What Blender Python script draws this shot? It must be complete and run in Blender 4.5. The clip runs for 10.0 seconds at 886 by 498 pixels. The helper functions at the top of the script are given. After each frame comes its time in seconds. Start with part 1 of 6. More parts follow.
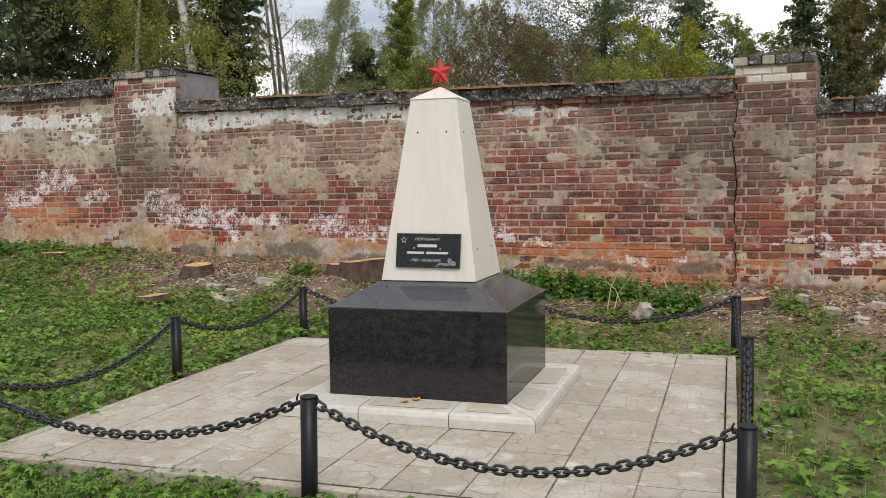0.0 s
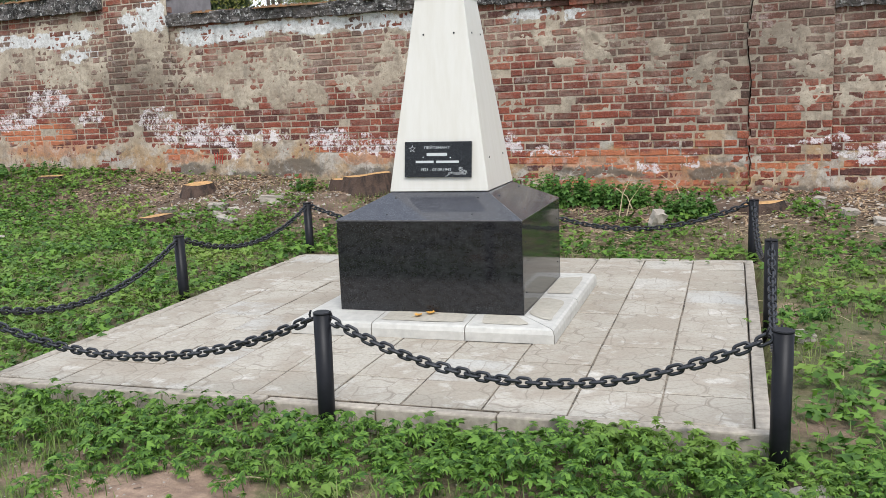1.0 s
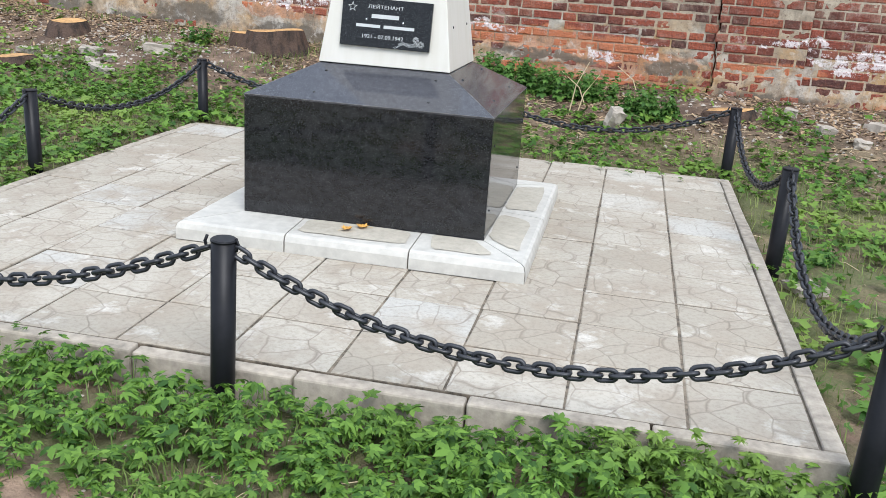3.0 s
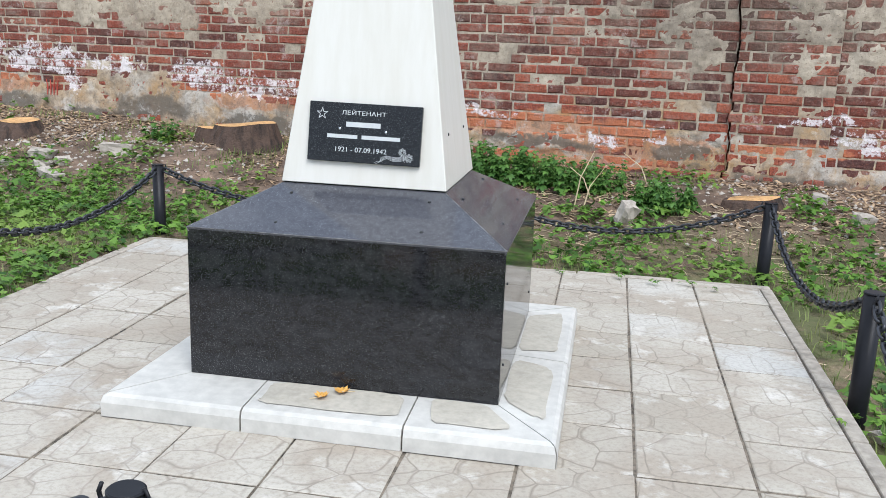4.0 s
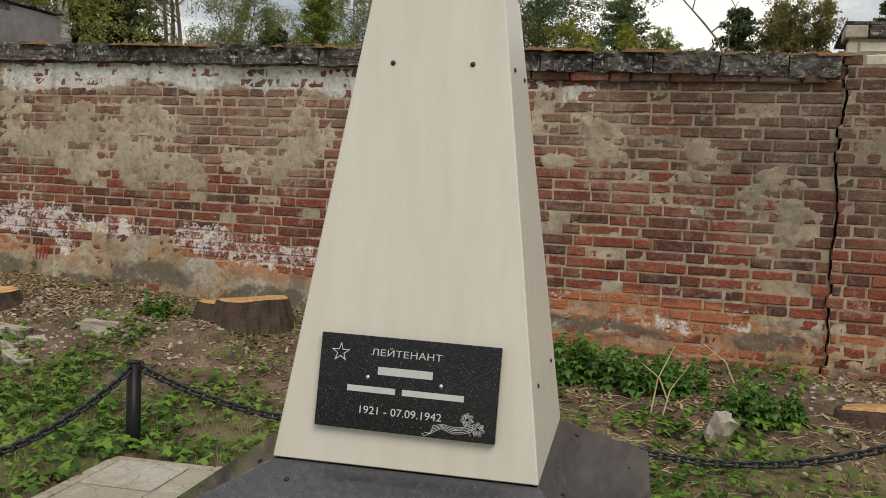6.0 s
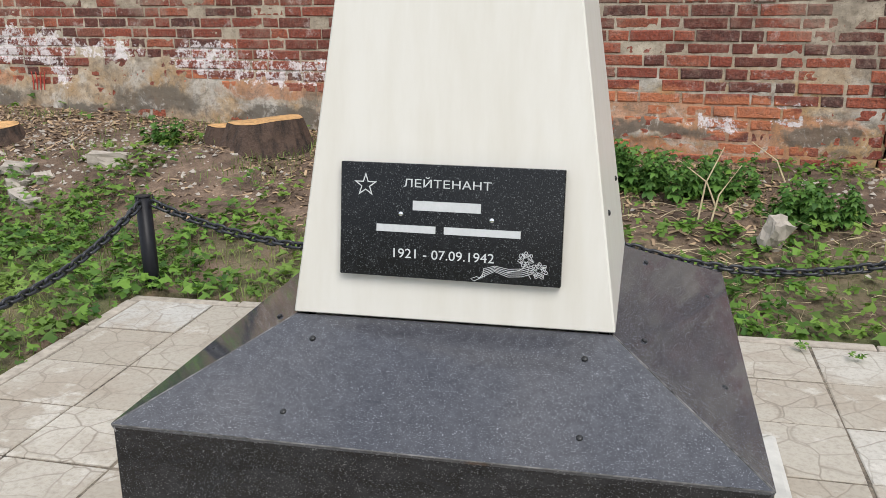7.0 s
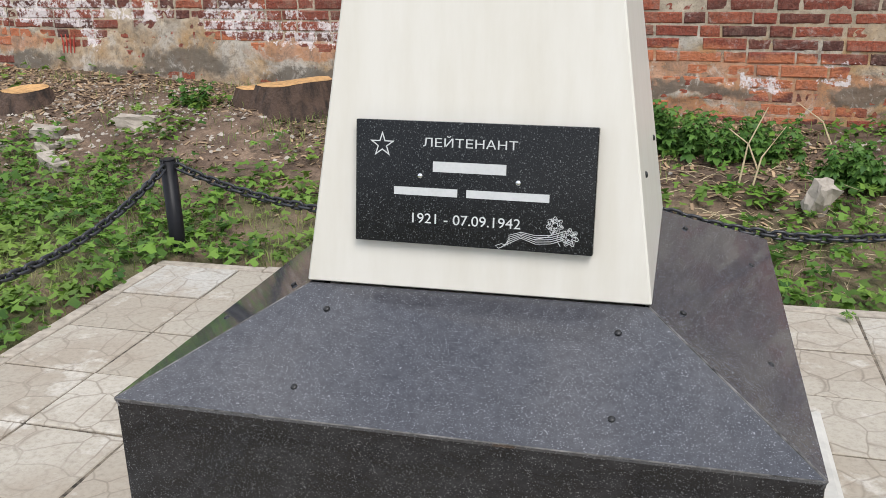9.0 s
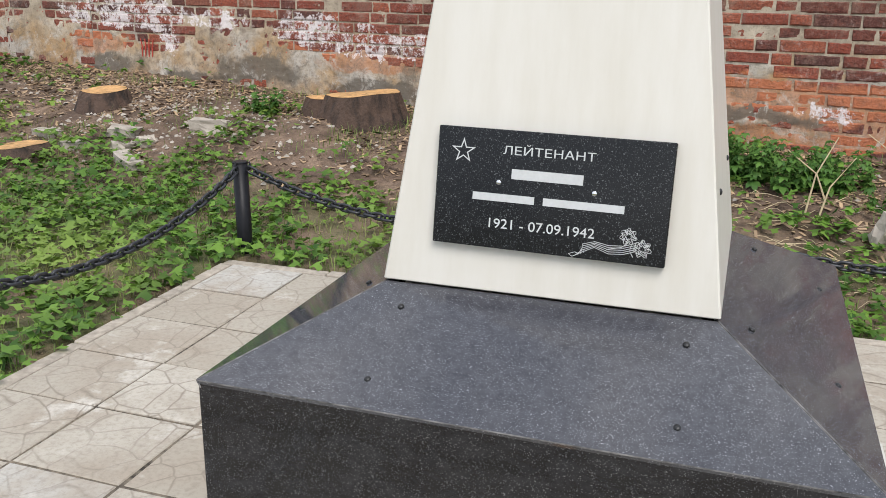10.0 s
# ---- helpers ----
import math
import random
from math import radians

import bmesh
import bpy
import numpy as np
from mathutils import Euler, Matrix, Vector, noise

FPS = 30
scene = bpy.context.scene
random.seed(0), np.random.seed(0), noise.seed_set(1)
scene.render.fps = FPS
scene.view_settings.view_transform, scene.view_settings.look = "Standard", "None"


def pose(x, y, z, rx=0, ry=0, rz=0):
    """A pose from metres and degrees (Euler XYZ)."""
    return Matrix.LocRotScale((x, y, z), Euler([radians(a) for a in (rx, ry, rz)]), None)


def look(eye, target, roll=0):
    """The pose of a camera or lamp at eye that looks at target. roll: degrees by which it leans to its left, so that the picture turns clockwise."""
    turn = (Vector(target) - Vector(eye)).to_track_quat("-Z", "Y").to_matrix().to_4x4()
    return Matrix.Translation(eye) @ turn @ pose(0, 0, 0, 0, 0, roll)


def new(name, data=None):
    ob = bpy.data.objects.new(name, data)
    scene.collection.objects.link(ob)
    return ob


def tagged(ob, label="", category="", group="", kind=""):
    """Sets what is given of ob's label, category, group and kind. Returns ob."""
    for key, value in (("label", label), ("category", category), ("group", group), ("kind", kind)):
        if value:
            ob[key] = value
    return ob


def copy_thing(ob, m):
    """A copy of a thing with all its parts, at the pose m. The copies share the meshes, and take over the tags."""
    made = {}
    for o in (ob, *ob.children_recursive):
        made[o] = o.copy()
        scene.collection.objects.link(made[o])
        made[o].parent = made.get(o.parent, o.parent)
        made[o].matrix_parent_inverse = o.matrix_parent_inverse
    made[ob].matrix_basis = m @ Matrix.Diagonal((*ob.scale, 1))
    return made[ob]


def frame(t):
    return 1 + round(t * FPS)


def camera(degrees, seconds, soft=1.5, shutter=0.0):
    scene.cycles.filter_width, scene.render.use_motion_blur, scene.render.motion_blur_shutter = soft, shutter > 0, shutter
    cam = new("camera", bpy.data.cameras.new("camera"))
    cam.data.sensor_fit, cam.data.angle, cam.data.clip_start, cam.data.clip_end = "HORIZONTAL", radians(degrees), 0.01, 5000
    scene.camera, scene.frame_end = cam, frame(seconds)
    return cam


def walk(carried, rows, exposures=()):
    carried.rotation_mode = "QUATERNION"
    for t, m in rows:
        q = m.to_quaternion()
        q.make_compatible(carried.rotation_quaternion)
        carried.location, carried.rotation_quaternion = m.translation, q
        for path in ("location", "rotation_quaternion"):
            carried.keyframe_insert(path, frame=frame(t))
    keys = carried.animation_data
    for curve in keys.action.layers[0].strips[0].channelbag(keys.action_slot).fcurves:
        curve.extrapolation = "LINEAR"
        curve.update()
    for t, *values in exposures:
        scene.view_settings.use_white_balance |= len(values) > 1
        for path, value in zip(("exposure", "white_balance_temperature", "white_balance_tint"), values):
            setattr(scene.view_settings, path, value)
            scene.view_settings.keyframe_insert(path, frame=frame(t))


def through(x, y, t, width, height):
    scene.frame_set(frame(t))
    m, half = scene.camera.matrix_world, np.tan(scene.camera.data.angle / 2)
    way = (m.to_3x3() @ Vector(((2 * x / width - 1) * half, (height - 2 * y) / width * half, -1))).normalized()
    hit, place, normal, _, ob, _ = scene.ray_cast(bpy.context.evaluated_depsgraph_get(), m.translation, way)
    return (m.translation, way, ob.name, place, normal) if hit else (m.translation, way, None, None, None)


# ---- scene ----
cam = camera(52.6, 10.0, soft=0.85)
PATH = [
    (0, (1.716, -4.777, 1.312), (1.104, -2.878, 1.169), -0.8),
    (0.5, (1.688, -4.763, 1.307), (1.081, -2.868, 1.105), -1.4),
    (1, (1.603, -4.62, 1.262), (0.99, -2.745, 0.932), -2.4),
    (1.5, (1.463, -4.35, 1.272), (0.843, -2.511, 0.788), -3.6),
    (1.9, (1.373, -4.226, 1.251), (0.788, -2.412, 0.645), -0.7),
    (2, (1.335, -4.19, 1.246), (0.765, -2.383, 0.605), -0.2),
    (2.5, (1.142, -3.911, 1.205), (0.728, -2.09, 0.489), 4.5),
    (2.7, (1.088, -3.825, 1.207), (0.730, -1.985, 0.520), 4.9),
    (3, (1.046, -3.581, 1.198), (0.691, -1.71, 0.587), 4.0),
    (3.2, (1.006, -3.393, 1.193), (0.62, -1.508, 0.647), 3.6),
    (4.3, (0.765, -2.53, 1.282), (0.451, -0.589, 0.917), 1.2),
    (4.4, (0.747, -2.466, 1.294), (0.422, -0.515, 1.0), 0.6),
    (4.5, (0.732, -2.408, 1.32), (0.4, -0.449, 1.096), 1.0),
    (5, (0.679, -2.064, 1.374), (0.257, -0.111, 1.476), 1.7),
    (5.5, (0.617, -1.844, 1.393), (0.136, 0.094, 1.504), 2.5),
    (6, (0.451, -1.602, 1.352), (0.046, 0.352, 1.218), 2.7),
    (6.2, (0.397, -1.526, 1.354), (0.028, 0.425, 1.113), 2.7),
    (7.3, (0.326, -1.174, 1.295), (-0.126, 0.678, 0.688), -1.7),
    (7.5, (0.327, -1.154, 1.288), (-0.135, 0.689, 0.664), -1.8),
    (8, (0.322, -1.134, 1.284), (-0.143, 0.704, 0.648), -1.6),
    (8.5, (0.321, -1.129, 1.282), (-0.157, 0.707, 0.649), -1.4),
    (9, (0.323, -1.128, 1.282), (-0.173, 0.706, 0.657), -1.2),
    (9.5, (0.322, -1.142, 1.28), (-0.204, 0.689, 0.671), -0.6),
    (10, (0.302, -1.19, 1.274), (-0.31, 0.622, 0.687), 0.7),
]
EXPOSURES = [(0.0, 0.69, 6900, 13), (0.7, 0.82, 6550, 13), (1.3, 1.19, 6050, 11), (2.0, 1.24, 6050, 11), (3.2, 1.21, 6000, 11), (4.3, 1.12, 5850, 11),
             (4.6, 0.93, 5900, 11), (5.0, 0.38, 6850, 9), (5.6, 0.01, 7050, 9), (6.0, 0.30, 7300, 10), (6.4, 0.67, 6700, 10), (7.3, 0.99, 6400, 13), (10.0, 0.99, 6400, 13)]
walk(cam, [(t, look(eye, target, roll)) for t, eye, target, roll in PATH], EXPOSURES)

# ---- world and sun: an overcast spring day ----
world = bpy.data.worlds.new("overcast_sky")
scene.world = world
world.use_nodes = True
wt = world.node_tree
wt.nodes.clear()


def wnode(kind, **values):
    nd = wt.nodes.new(kind)
    for k, v in values.items():
        nd.inputs[k.replace("_", " ")].default_value = v
    return nd


sky = wnode("ShaderNodeTexSky")
sky.sky_type, sky.sun_disc = "NISHITA", False
sky.sun_elevation, sky.sun_rotation = radians(51), radians(150)
coord = wnode("ShaderNodeTexCoord")
squash = wnode("ShaderNodeVectorMath")
squash.operation = "MULTIPLY"
squash.inputs[1].default_value = (1.0, 1.0, 2.6)
wt.links.new(coord.outputs["Generated"], squash.inputs[0])
clouds = wnode("ShaderNodeTexNoise", Scale=3.1, Detail=6.0, Roughness=0.55, Distortion=0.35)
wt.links.new(squash.outputs[0], clouds.inputs["Vector"])
ramp = wnode("ShaderNodeValToRGB")
ramp.color_ramp.elements[0].position, ramp.color_ramp.elements[0].color = 0.38, (0.41, 0.49, 0.61, 1)
ramp.color_ramp.elements[1].position, ramp.color_ramp.elements[1].color = 0.61, (1.24, 1.27, 1.30, 1)
mid = ramp.color_ramp.elements.new(0.50)
mid.color = (0.70, 0.77, 0.86, 1)
wt.links.new(clouds.outputs["Fac"], ramp.inputs["Fac"])
dim = wnode("ShaderNodeVectorMath")
dim.operation = "SCALE"
dim.inputs["Scale"].default_value = 0.10
wt.links.new(sky.outputs[0], dim.inputs[0])
blend = wnode("ShaderNodeMix")
blend.data_type = "RGBA"
blend.inputs["Factor"].default_value = 0.93
wt.links.new(dim.outputs[0], blend.inputs["A"])
wt.links.new(ramp.outputs["Color"], blend.inputs["B"])
back = wnode("ShaderNodeBackground", Strength=0.72)
wt.links.new(blend.outputs["Result"], back.inputs["Color"])
wout = wnode("ShaderNodeOutputWorld")
wt.links.new(back.outputs[0], wout.inputs["Surface"])

sun = new("sun", bpy.data.lights.new("sun", "SUN"))
sun.data.energy, sun.data.angle, sun.data.color = 1.3, radians(30), (1.0, 0.96, 0.90)
sun.matrix_world = look((3.2, -5.5, 8.0), (0, 0, 0))


# ---- material helpers ----
class Graph:
    """A small wrapper for node materials."""

    def __init__(self, name):
        self.mat = bpy.data.materials.new(name)
        self.mat.use_nodes = True
        self.tree = self.mat.node_tree
        self.bsdf = self.tree.nodes["Principled BSDF"]
        self.out = self.tree.nodes["Material Output"]

    def put(self, socket, value):
        if isinstance(value, bpy.types.NodeSocket):
            self.tree.links.new(value, socket)
        elif isinstance(value, (tuple, list)) and socket.type == "RGBA" and len(value) == 3:
            socket.default_value = (*value, 1)
        else:
            socket.default_value = value

    def node(self, kind, out=0, op=None, **values):
        nd = self.tree.nodes.new(kind)
        if op:
            nd.operation = op
        for k, v in values.items():
            self.put(nd.inputs[int(k[1:])] if k[0] == "i" and k[1:].isdigit() else nd.inputs[k.replace("_", " ")], v)
        return nd.outputs[out]

    def pos(self):
        return self.node("ShaderNodeNewGeometry", "Position")

    def local(self):
        return self.node("ShaderNodeTexCoord", "Object")

    def math(self, op, a, b=0.0, clamp=False):
        s = self.node("ShaderNodeMath", 0, op, i0=a, i1=b)
        s.node.use_clamp = clamp
        return s

    def noise(self, vec, scale, detail=4.0, rough=0.6, dist=0.0):
        return self.node("ShaderNodeTexNoise", "Fac", Vector=vec, Scale=scale, Detail=detail, Roughness=rough, Distortion=dist)

    def ramp(self, fac, lo, hi, a=0.0, b=1.0):
        s = self.node("ShaderNodeMapRange", 0, None, Value=fac, From_Min=lo, From_Max=hi, To_Min=a, To_Max=b)
        return s

    def mix(self, fac, a, b, mode="MIX"):
        nd = self.tree.nodes.new("ShaderNodeMix")
        nd.data_type, nd.blend_type = "RGBA", mode
        self.put(nd.inputs[0], fac)
        self.put(nd.inputs[6], a)
        self.put(nd.inputs[7], b)
        return nd.outputs[2]

    def xyz(self, vec):
        nd = self.tree.nodes.new("ShaderNodeSeparateXYZ")
        self.put(nd.inputs[0], vec)
        return nd.outputs

    def chance(self):
        a = self.node("ShaderNodeObjectInfo", "Random")
        b = self.node("ShaderNodeNewGeometry", "Random Per Island")
        return self.math("FRACT", self.math("ADD", a, b))

    def blob(self, vec, x, z, rx, rz):
        """1 at the middle of an upright ellipse, 0 at its edge."""
        d = self.node("ShaderNodeVectorMath", 0, "SUBTRACT", i0=vec, i1=(x, 0, z))
        d = self.node("ShaderNodeVectorMath", 0, "MULTIPLY", i0=d, i1=(1 / rx, 0, 1 / rz))
        return self.math("SUBTRACT", 1.0, self.node("ShaderNodeVectorMath", "Value", "LENGTH", i0=d))

    def done(self, color, rough=0.8, bump=None, strength=0.4, dist=0.01, **more):
        self.put(self.bsdf.inputs["Base Color"], color)
        self.put(self.bsdf.inputs["Roughness"], rough)
        for k, v in more.items():
            self.put(self.bsdf.inputs[k.replace("_", " ")], v)
        if bump is not None:
            self.put(self.bsdf.inputs["Normal"], self.node("ShaderNodeBump", 0, None, Height=bump, Strength=strength, Distance=dist))
        return self.mat


def leaf_material(name, dark, light, yellow=None, through=0.25):
    g = Graph(name)
    c = g.mix(g.chance(), dark, light)
    if yellow:
        c = g.mix(g.ramp(g.noise(g.pos(), 0.9, 2.0), 0.5, 0.75), c, yellow)
    g.done(c, 0.55, Specular_IOR_Level=0.3)
    t = g.node("ShaderNodeBsdfTranslucent", 0, None, Color=c)
    g.put(g.out.inputs["Surface"], g.node("ShaderNodeMixShader", 0, None, i0=through, i1=g.bsdf.outputs[0], i2=t))
    return g.mat


def plain(name, color, rough=0.7, var=0.15, scale=30.0, bump=0.2, dist=0.003, **more):
    g = Graph(name)
    p = g.pos()
    n = g.noise(p, scale, 5.0)
    big = g.noise(p, scale * 0.12, 3.0)
    k = g.math("ADD", g.math("MULTIPLY", n, 0.6), g.math("MULTIPLY", big, 0.4))
    lo = tuple(c * (1 - var) for c in color)
    hi = tuple(min(1, c * (1 + var)) for c in color)
    return g.done(g.mix(g.ramp(k, 0.35, 0.65), lo, hi), rough, n, bump, dist, **more)


def patches(g, p, spots, reach=(0.9, 0.45), scale=2.4):
    """Ragged patches: above 0 inside warped ellipses (x, z, half width, half height), below 0 outside."""
    bend = g.node("ShaderNodeTexNoise", "Color", None, Vector=p, Scale=scale, Detail=5.0, Roughness=0.65)
    bend = g.node("ShaderNodeVectorMath", 0, "SUBTRACT", i0=bend, i1=(0.5, 0.5, 0.5))
    pw = g.node("ShaderNodeVectorMath", 0, "ADD", i0=p, i1=g.node("ShaderNodeVectorMath", 0, "MULTIPLY", i0=bend, i1=(reach[0], 0.0, reach[1])))
    s = None
    for spot in spots:
        one = g.blob(pw, *spot)
        s = one if s is None else g.math("MAXIMUM", s, one)
    return s


SALT_SPOTS = ((-4.70, 0.92, 0.62, 0.15), (-5.30, 0.96, 0.45, 0.15), (-4.40, 0.70, 0.13, 0.13), (-3.98, 0.90, 0.35, 0.09), (-5.72, 1.13, 0.32, 0.16),
              (-2.98, 0.84, 0.36, 0.13), (-2.50, 0.78, 0.40, 0.10), (-2.05, 0.76, 0.40, 0.09), (-7.60, 1.42, 0.55, 0.22), (-8.30, 1.20, 0.50, 0.16),
              (-6.80, 1.20, 0.35, 0.10), (-0.20, 0.67, 0.34, 0.05), (0.76, 0.50, 0.20, 0.045), (1.22, 0.61, 0.14, 0.04), (1.24, 0.48, 0.12, 0.045),
              (2.40, 0.71, 0.40, 0.04), (2.95, 0.62, 0.60, 0.09), (-1.0, 0.78, 0.50, 0.10))


def salts(g, p):
    """White salts that bloom in ragged belts low on the wall."""
    s = patches(g, p, SALT_SPOTS)
    s = g.math("MINIMUM", g.math("MAXIMUM", s, -0.35), 0.21)
    grain = g.math("ADD", g.math("MULTIPLY", g.noise(p, 8, 8.0, 0.75, 0.6), 0.9), g.math("MULTIPLY", g.noise(p, 40, 6.0, 0.72), 0.55))
    return g.ramp(g.math("ADD", s, grain), 0.91, 0.97)


def make_brick():
    g = Graph("old_red_brick")
    p = g.pos()
    r = g.chance()
    tones = g.tree.nodes.new("ShaderNodeValToRGB")
    tones.color_ramp.elements[0].color = (0.085, 0.036, 0.030, 1)
    tones.color_ramp.elements[1].color = (0.26, 0.095, 0.060, 1)
    for at, tone in ((0.22, (0.185, 0.050, 0.032, 1)), (0.50, (0.295, 0.064, 0.036, 1)), (0.78, (0.360, 0.086, 0.046, 1)), (0.92, (0.45, 0.120, 0.058, 1))):
        tones.color_ramp.elements.new(at).color = tone
    g.put(tones.inputs["Fac"], r)
    c = tones.outputs["Color"]
    fine = g.noise(p, 70, 6.0, 0.7)
    c = g.mix(g.ramp(fine, 0.40, 0.72, 0.0, 0.85), c, (0.075, 0.028, 0.022))
    c = g.mix(g.ramp(g.noise(p, 22, 7.0, 0.75, 0.5), 0.50, 0.70, 0.0, 0.50), c, (0.33, 0.110, 0.066))
    x, _, z = g.xyz(p)
    # lime veil left by fallen plaster
    veil = g.noise(p, 2.3, 7.0, 0.68, 0.6)
    veil2 = g.noise(p, 14, 6.0, 0.7)
    high = g.ramp(z, 0.9, 2.0, 0.0, 0.13)
    near = patches(g, p, ((-4.45, 1.65, 0.85, 0.34), (-3.6, 1.62, 0.75, 0.42), (-2.3, 1.62, 0.60, 0.42), (-1.2, 1.75, 0.60, 0.38), (0.25, 1.78, 0.42, 0.34), (0.90, 1.68, 0.35, 0.22),
                          (1.42, 1.38, 0.32, 0.42), (-0.40, 1.85, 0.60, 0.26), (-7.2, 1.90, 1.4, 0.40), (-5.6, 2.0, 0.6, 0.5), (2.4, 1.50, 0.60, 0.35), (3.2, 1.4, 0.6, 0.35)))
    near = g.ramp(near, -0.10, 0.50, 0.0, 0.15)
    v = g.ramp(g.math("ADD", g.math("ADD", g.math("ADD", veil, high), near), g.math("MULTIPLY", veil2, 0.45)), 0.74, 1.02)
    c = g.mix(g.math("MULTIPLY", v, 0.72), c, (0.38, 0.295, 0.225))
    # orange weathered foot
    o = patches(g, p, ((-0.25, 0.60, 0.35, 0.10), (0.25, 0.58, 0.50, 0.12), (0.80, 0.54, 0.50, 0.12), (1.28, 0.46, 0.30, 0.09), (0.60, 0.32, 0.80, 0.06),
                       (-5.30, 0.68, 0.45, 0.09), (-7.80, 1.00, 0.70, 0.16), (-3.0, 0.66, 0.40, 0.06), (2.2, 0.50, 0.50, 0.06)), (0.6, 0.25))
    o = g.ramp(g.math("ADD", g.math("MINIMUM", o, 0.35), g.math("MULTIPLY", g.noise(p, 6, 8.0, 0.75), 1.2)), 0.52, 0.76)
    c = g.mix(g.math("MULTIPLY", o, 0.85), c, (0.56, 0.19, 0.085))
    # soot and algae
    dirt = g.math("MAXIMUM", g.blob(p, 1.60, 1.75, 1.5, 1.0), g.blob(p, -5.9, 1.6, 1.0, 0.9))
    dirt = g.math("MULTIPLY", g.math("MAXIMUM", dirt, 0.0), 0.40)
    grime = g.math("ADD", g.math("ADD", g.noise(p, 3.7, 7.0, 0.68), g.math("MULTIPLY", g.noise(p, 30, 5.0, 0.7), 0.22)), dirt)
    grime = g.ramp(g.math("ADD", grime, g.ramp(z, 1.0, 2.3, 0.0, 0.12)), 0.66, 0.88)
    c = g.mix(g.math("MULTIPLY", grime, 0.68), c, (0.085, 0.060, 0.044))
    # white salts
    s = salts(g, p)
    c = g.mix(g.math("MULTIPLY", s, 0.88), c, (0.80, 0.73, 0.72))
    lime = g.ramp(g.math("ADD", g.noise(p, 5.0, 8.0, 0.75, 0.5), g.math("MULTIPLY", g.noise(p, 60, 5.0, 0.7), 0.25)), 0.69, 0.78)
    c = g.mix(g.math("MULTIPLY", lime, 0.52), c, (0.55, 0.46, 0.41))
    haze = g.ramp(g.noise(p, 46, 6.0, 0.75), 0.50, 0.66, 0.0, 0.28)
    c = g.mix(haze, c, (0.42, 0.25, 0.20))
    h = g.math("ADD", fine, g.math("MULTIPLY", g.noise(p, 18, 5.0, 0.65), 1.6))
    return g.done(c, 0.92, h, 1.0, 0.014)


def make_plaster():
    g = Graph("lime_plaster_and_mortar")
    p = g.pos()
    x, _, z = g.xyz(p)
    big = g.noise(p, 2.1, 5.0, 0.6, 0.4)
    small = g.noise(p, 26, 7.0, 0.7)
    c = g.mix(g.ramp(big, 0.35, 0.65), (0.37, 0.300, 0.220), (0.57, 0.485, 0.370))
    # ochre and grey foot
    f = g.ramp(z, 0.95, 0.70)
    c = g.mix(g.math("MULTIPLY", f, g.ramp(g.noise(p, 3.3, 5.0, 0.6), 0.38, 0.60)), c, (0.43, 0.275, 0.135))
    c = g.mix(g.math("MULTIPLY", f, g.ramp(g.noise(p, 2.6, 6.0, 0.7, 0.5), 0.50, 0.60)), c, (0.50, 0.45, 0.38))
    rust = patches(g, p, ((-5.30, 0.64, 0.40, 0.10), (-2.45, 0.66, 0.45, 0.10), (-7.6, 0.80, 0.9, 0.12), (-1.6, 0.52, 0.4, 0.1), (3.0, 0.22, 0.6, 0.06), (-0.1, 0.56, 0.5, 0.12), (0.6, 0.50, 0.6, 0.13), (1.2, 0.42, 0.4, 0.10), (0.6, 0.28, 0.9, 0.07)))
    c = g.mix(g.ramp(g.math("ADD", rust, g.math("MULTIPLY", g.noise(p, 9, 6.0, 0.7), 0.5)), 0.15, 0.45, 0.0, 0.7), c, (0.50, 0.215, 0.095))
    wet = patches(g, p, ((-3.55, 0.50, 0.45, 0.11), (-5.15, 0.45, 0.40, 0.10), (-2.4, 0.42, 0.5, 0.09), (0.25, 0.44, 0.50, 0.06), (1.36, 0.37, 0.22, 0.07), (-4.2, 0.42, 0.3, 0.08), (2.3, 0.25, 0.5, 0.07)))
    c = g.mix(g.ramp(g.math("ADD", wet, g.math("MULTIPLY", g.noise(p, 10, 7.0, 0.72), 0.7)), 0.25, 0.60, 0.0, 0.85), c, (0.125, 0.108, 0.085))
    flake = g.noise(p, 5.0, 8.0, 0.78, 0.8)
    c = g.mix(g.math("MULTIPLY", f, g.ramp(flake, 0.54, 0.62, 0.0, 0.7)), c, (0.17, 0.145, 0.11))
    c = g.mix(g.math("MULTIPLY", f, g.ramp(flake, 0.44, 0.38, 0.0, 0.6)), c, (0.60, 0.55, 0.48))
    # whitewash left under the coping
    w = patches(g, p, ((-4.75, 2.19, 0.55, 0.15), (-4.20, 2.16, 0.45, 0.13), (-3.60, 2.20, 0.35, 0.10), (-3.05, 2.17, 0.40, 0.13), (-2.40, 2.16, 0.40, 0.13),
                       (-1.80, 2.13, 0.40, 0.11), (-0.45, 2.10, 0.32, 0.07), (0.03, 2.07, 0.16, 0.06), (-8.30, 2.30, 0.90, 0.12), (-7.20, 2.28, 0.70, 0.13),
                       (-5.55, 2.48, 0.28, 0.24), (-5.95, 2.40, 0.20, 0.14), (-6.9, 2.05, 0.40, 0.10)), (0.5, 0.25), 3.5)
    w = g.ramp(g.math("ADD", g.math("MINIMUM", w, 0.32), g.math("MULTIPLY", g.noise(p, 9, 8.0, 0.75), 0.9)), 0.52, 0.62)
    c = g.mix(w, c, (0.72, 0.71, 0.68))
    # grey damp marks
    streak = g.node("ShaderNodeVectorMath", 0, "MULTIPLY", i0=p, i1=(4.5, 1.0, 1.4))
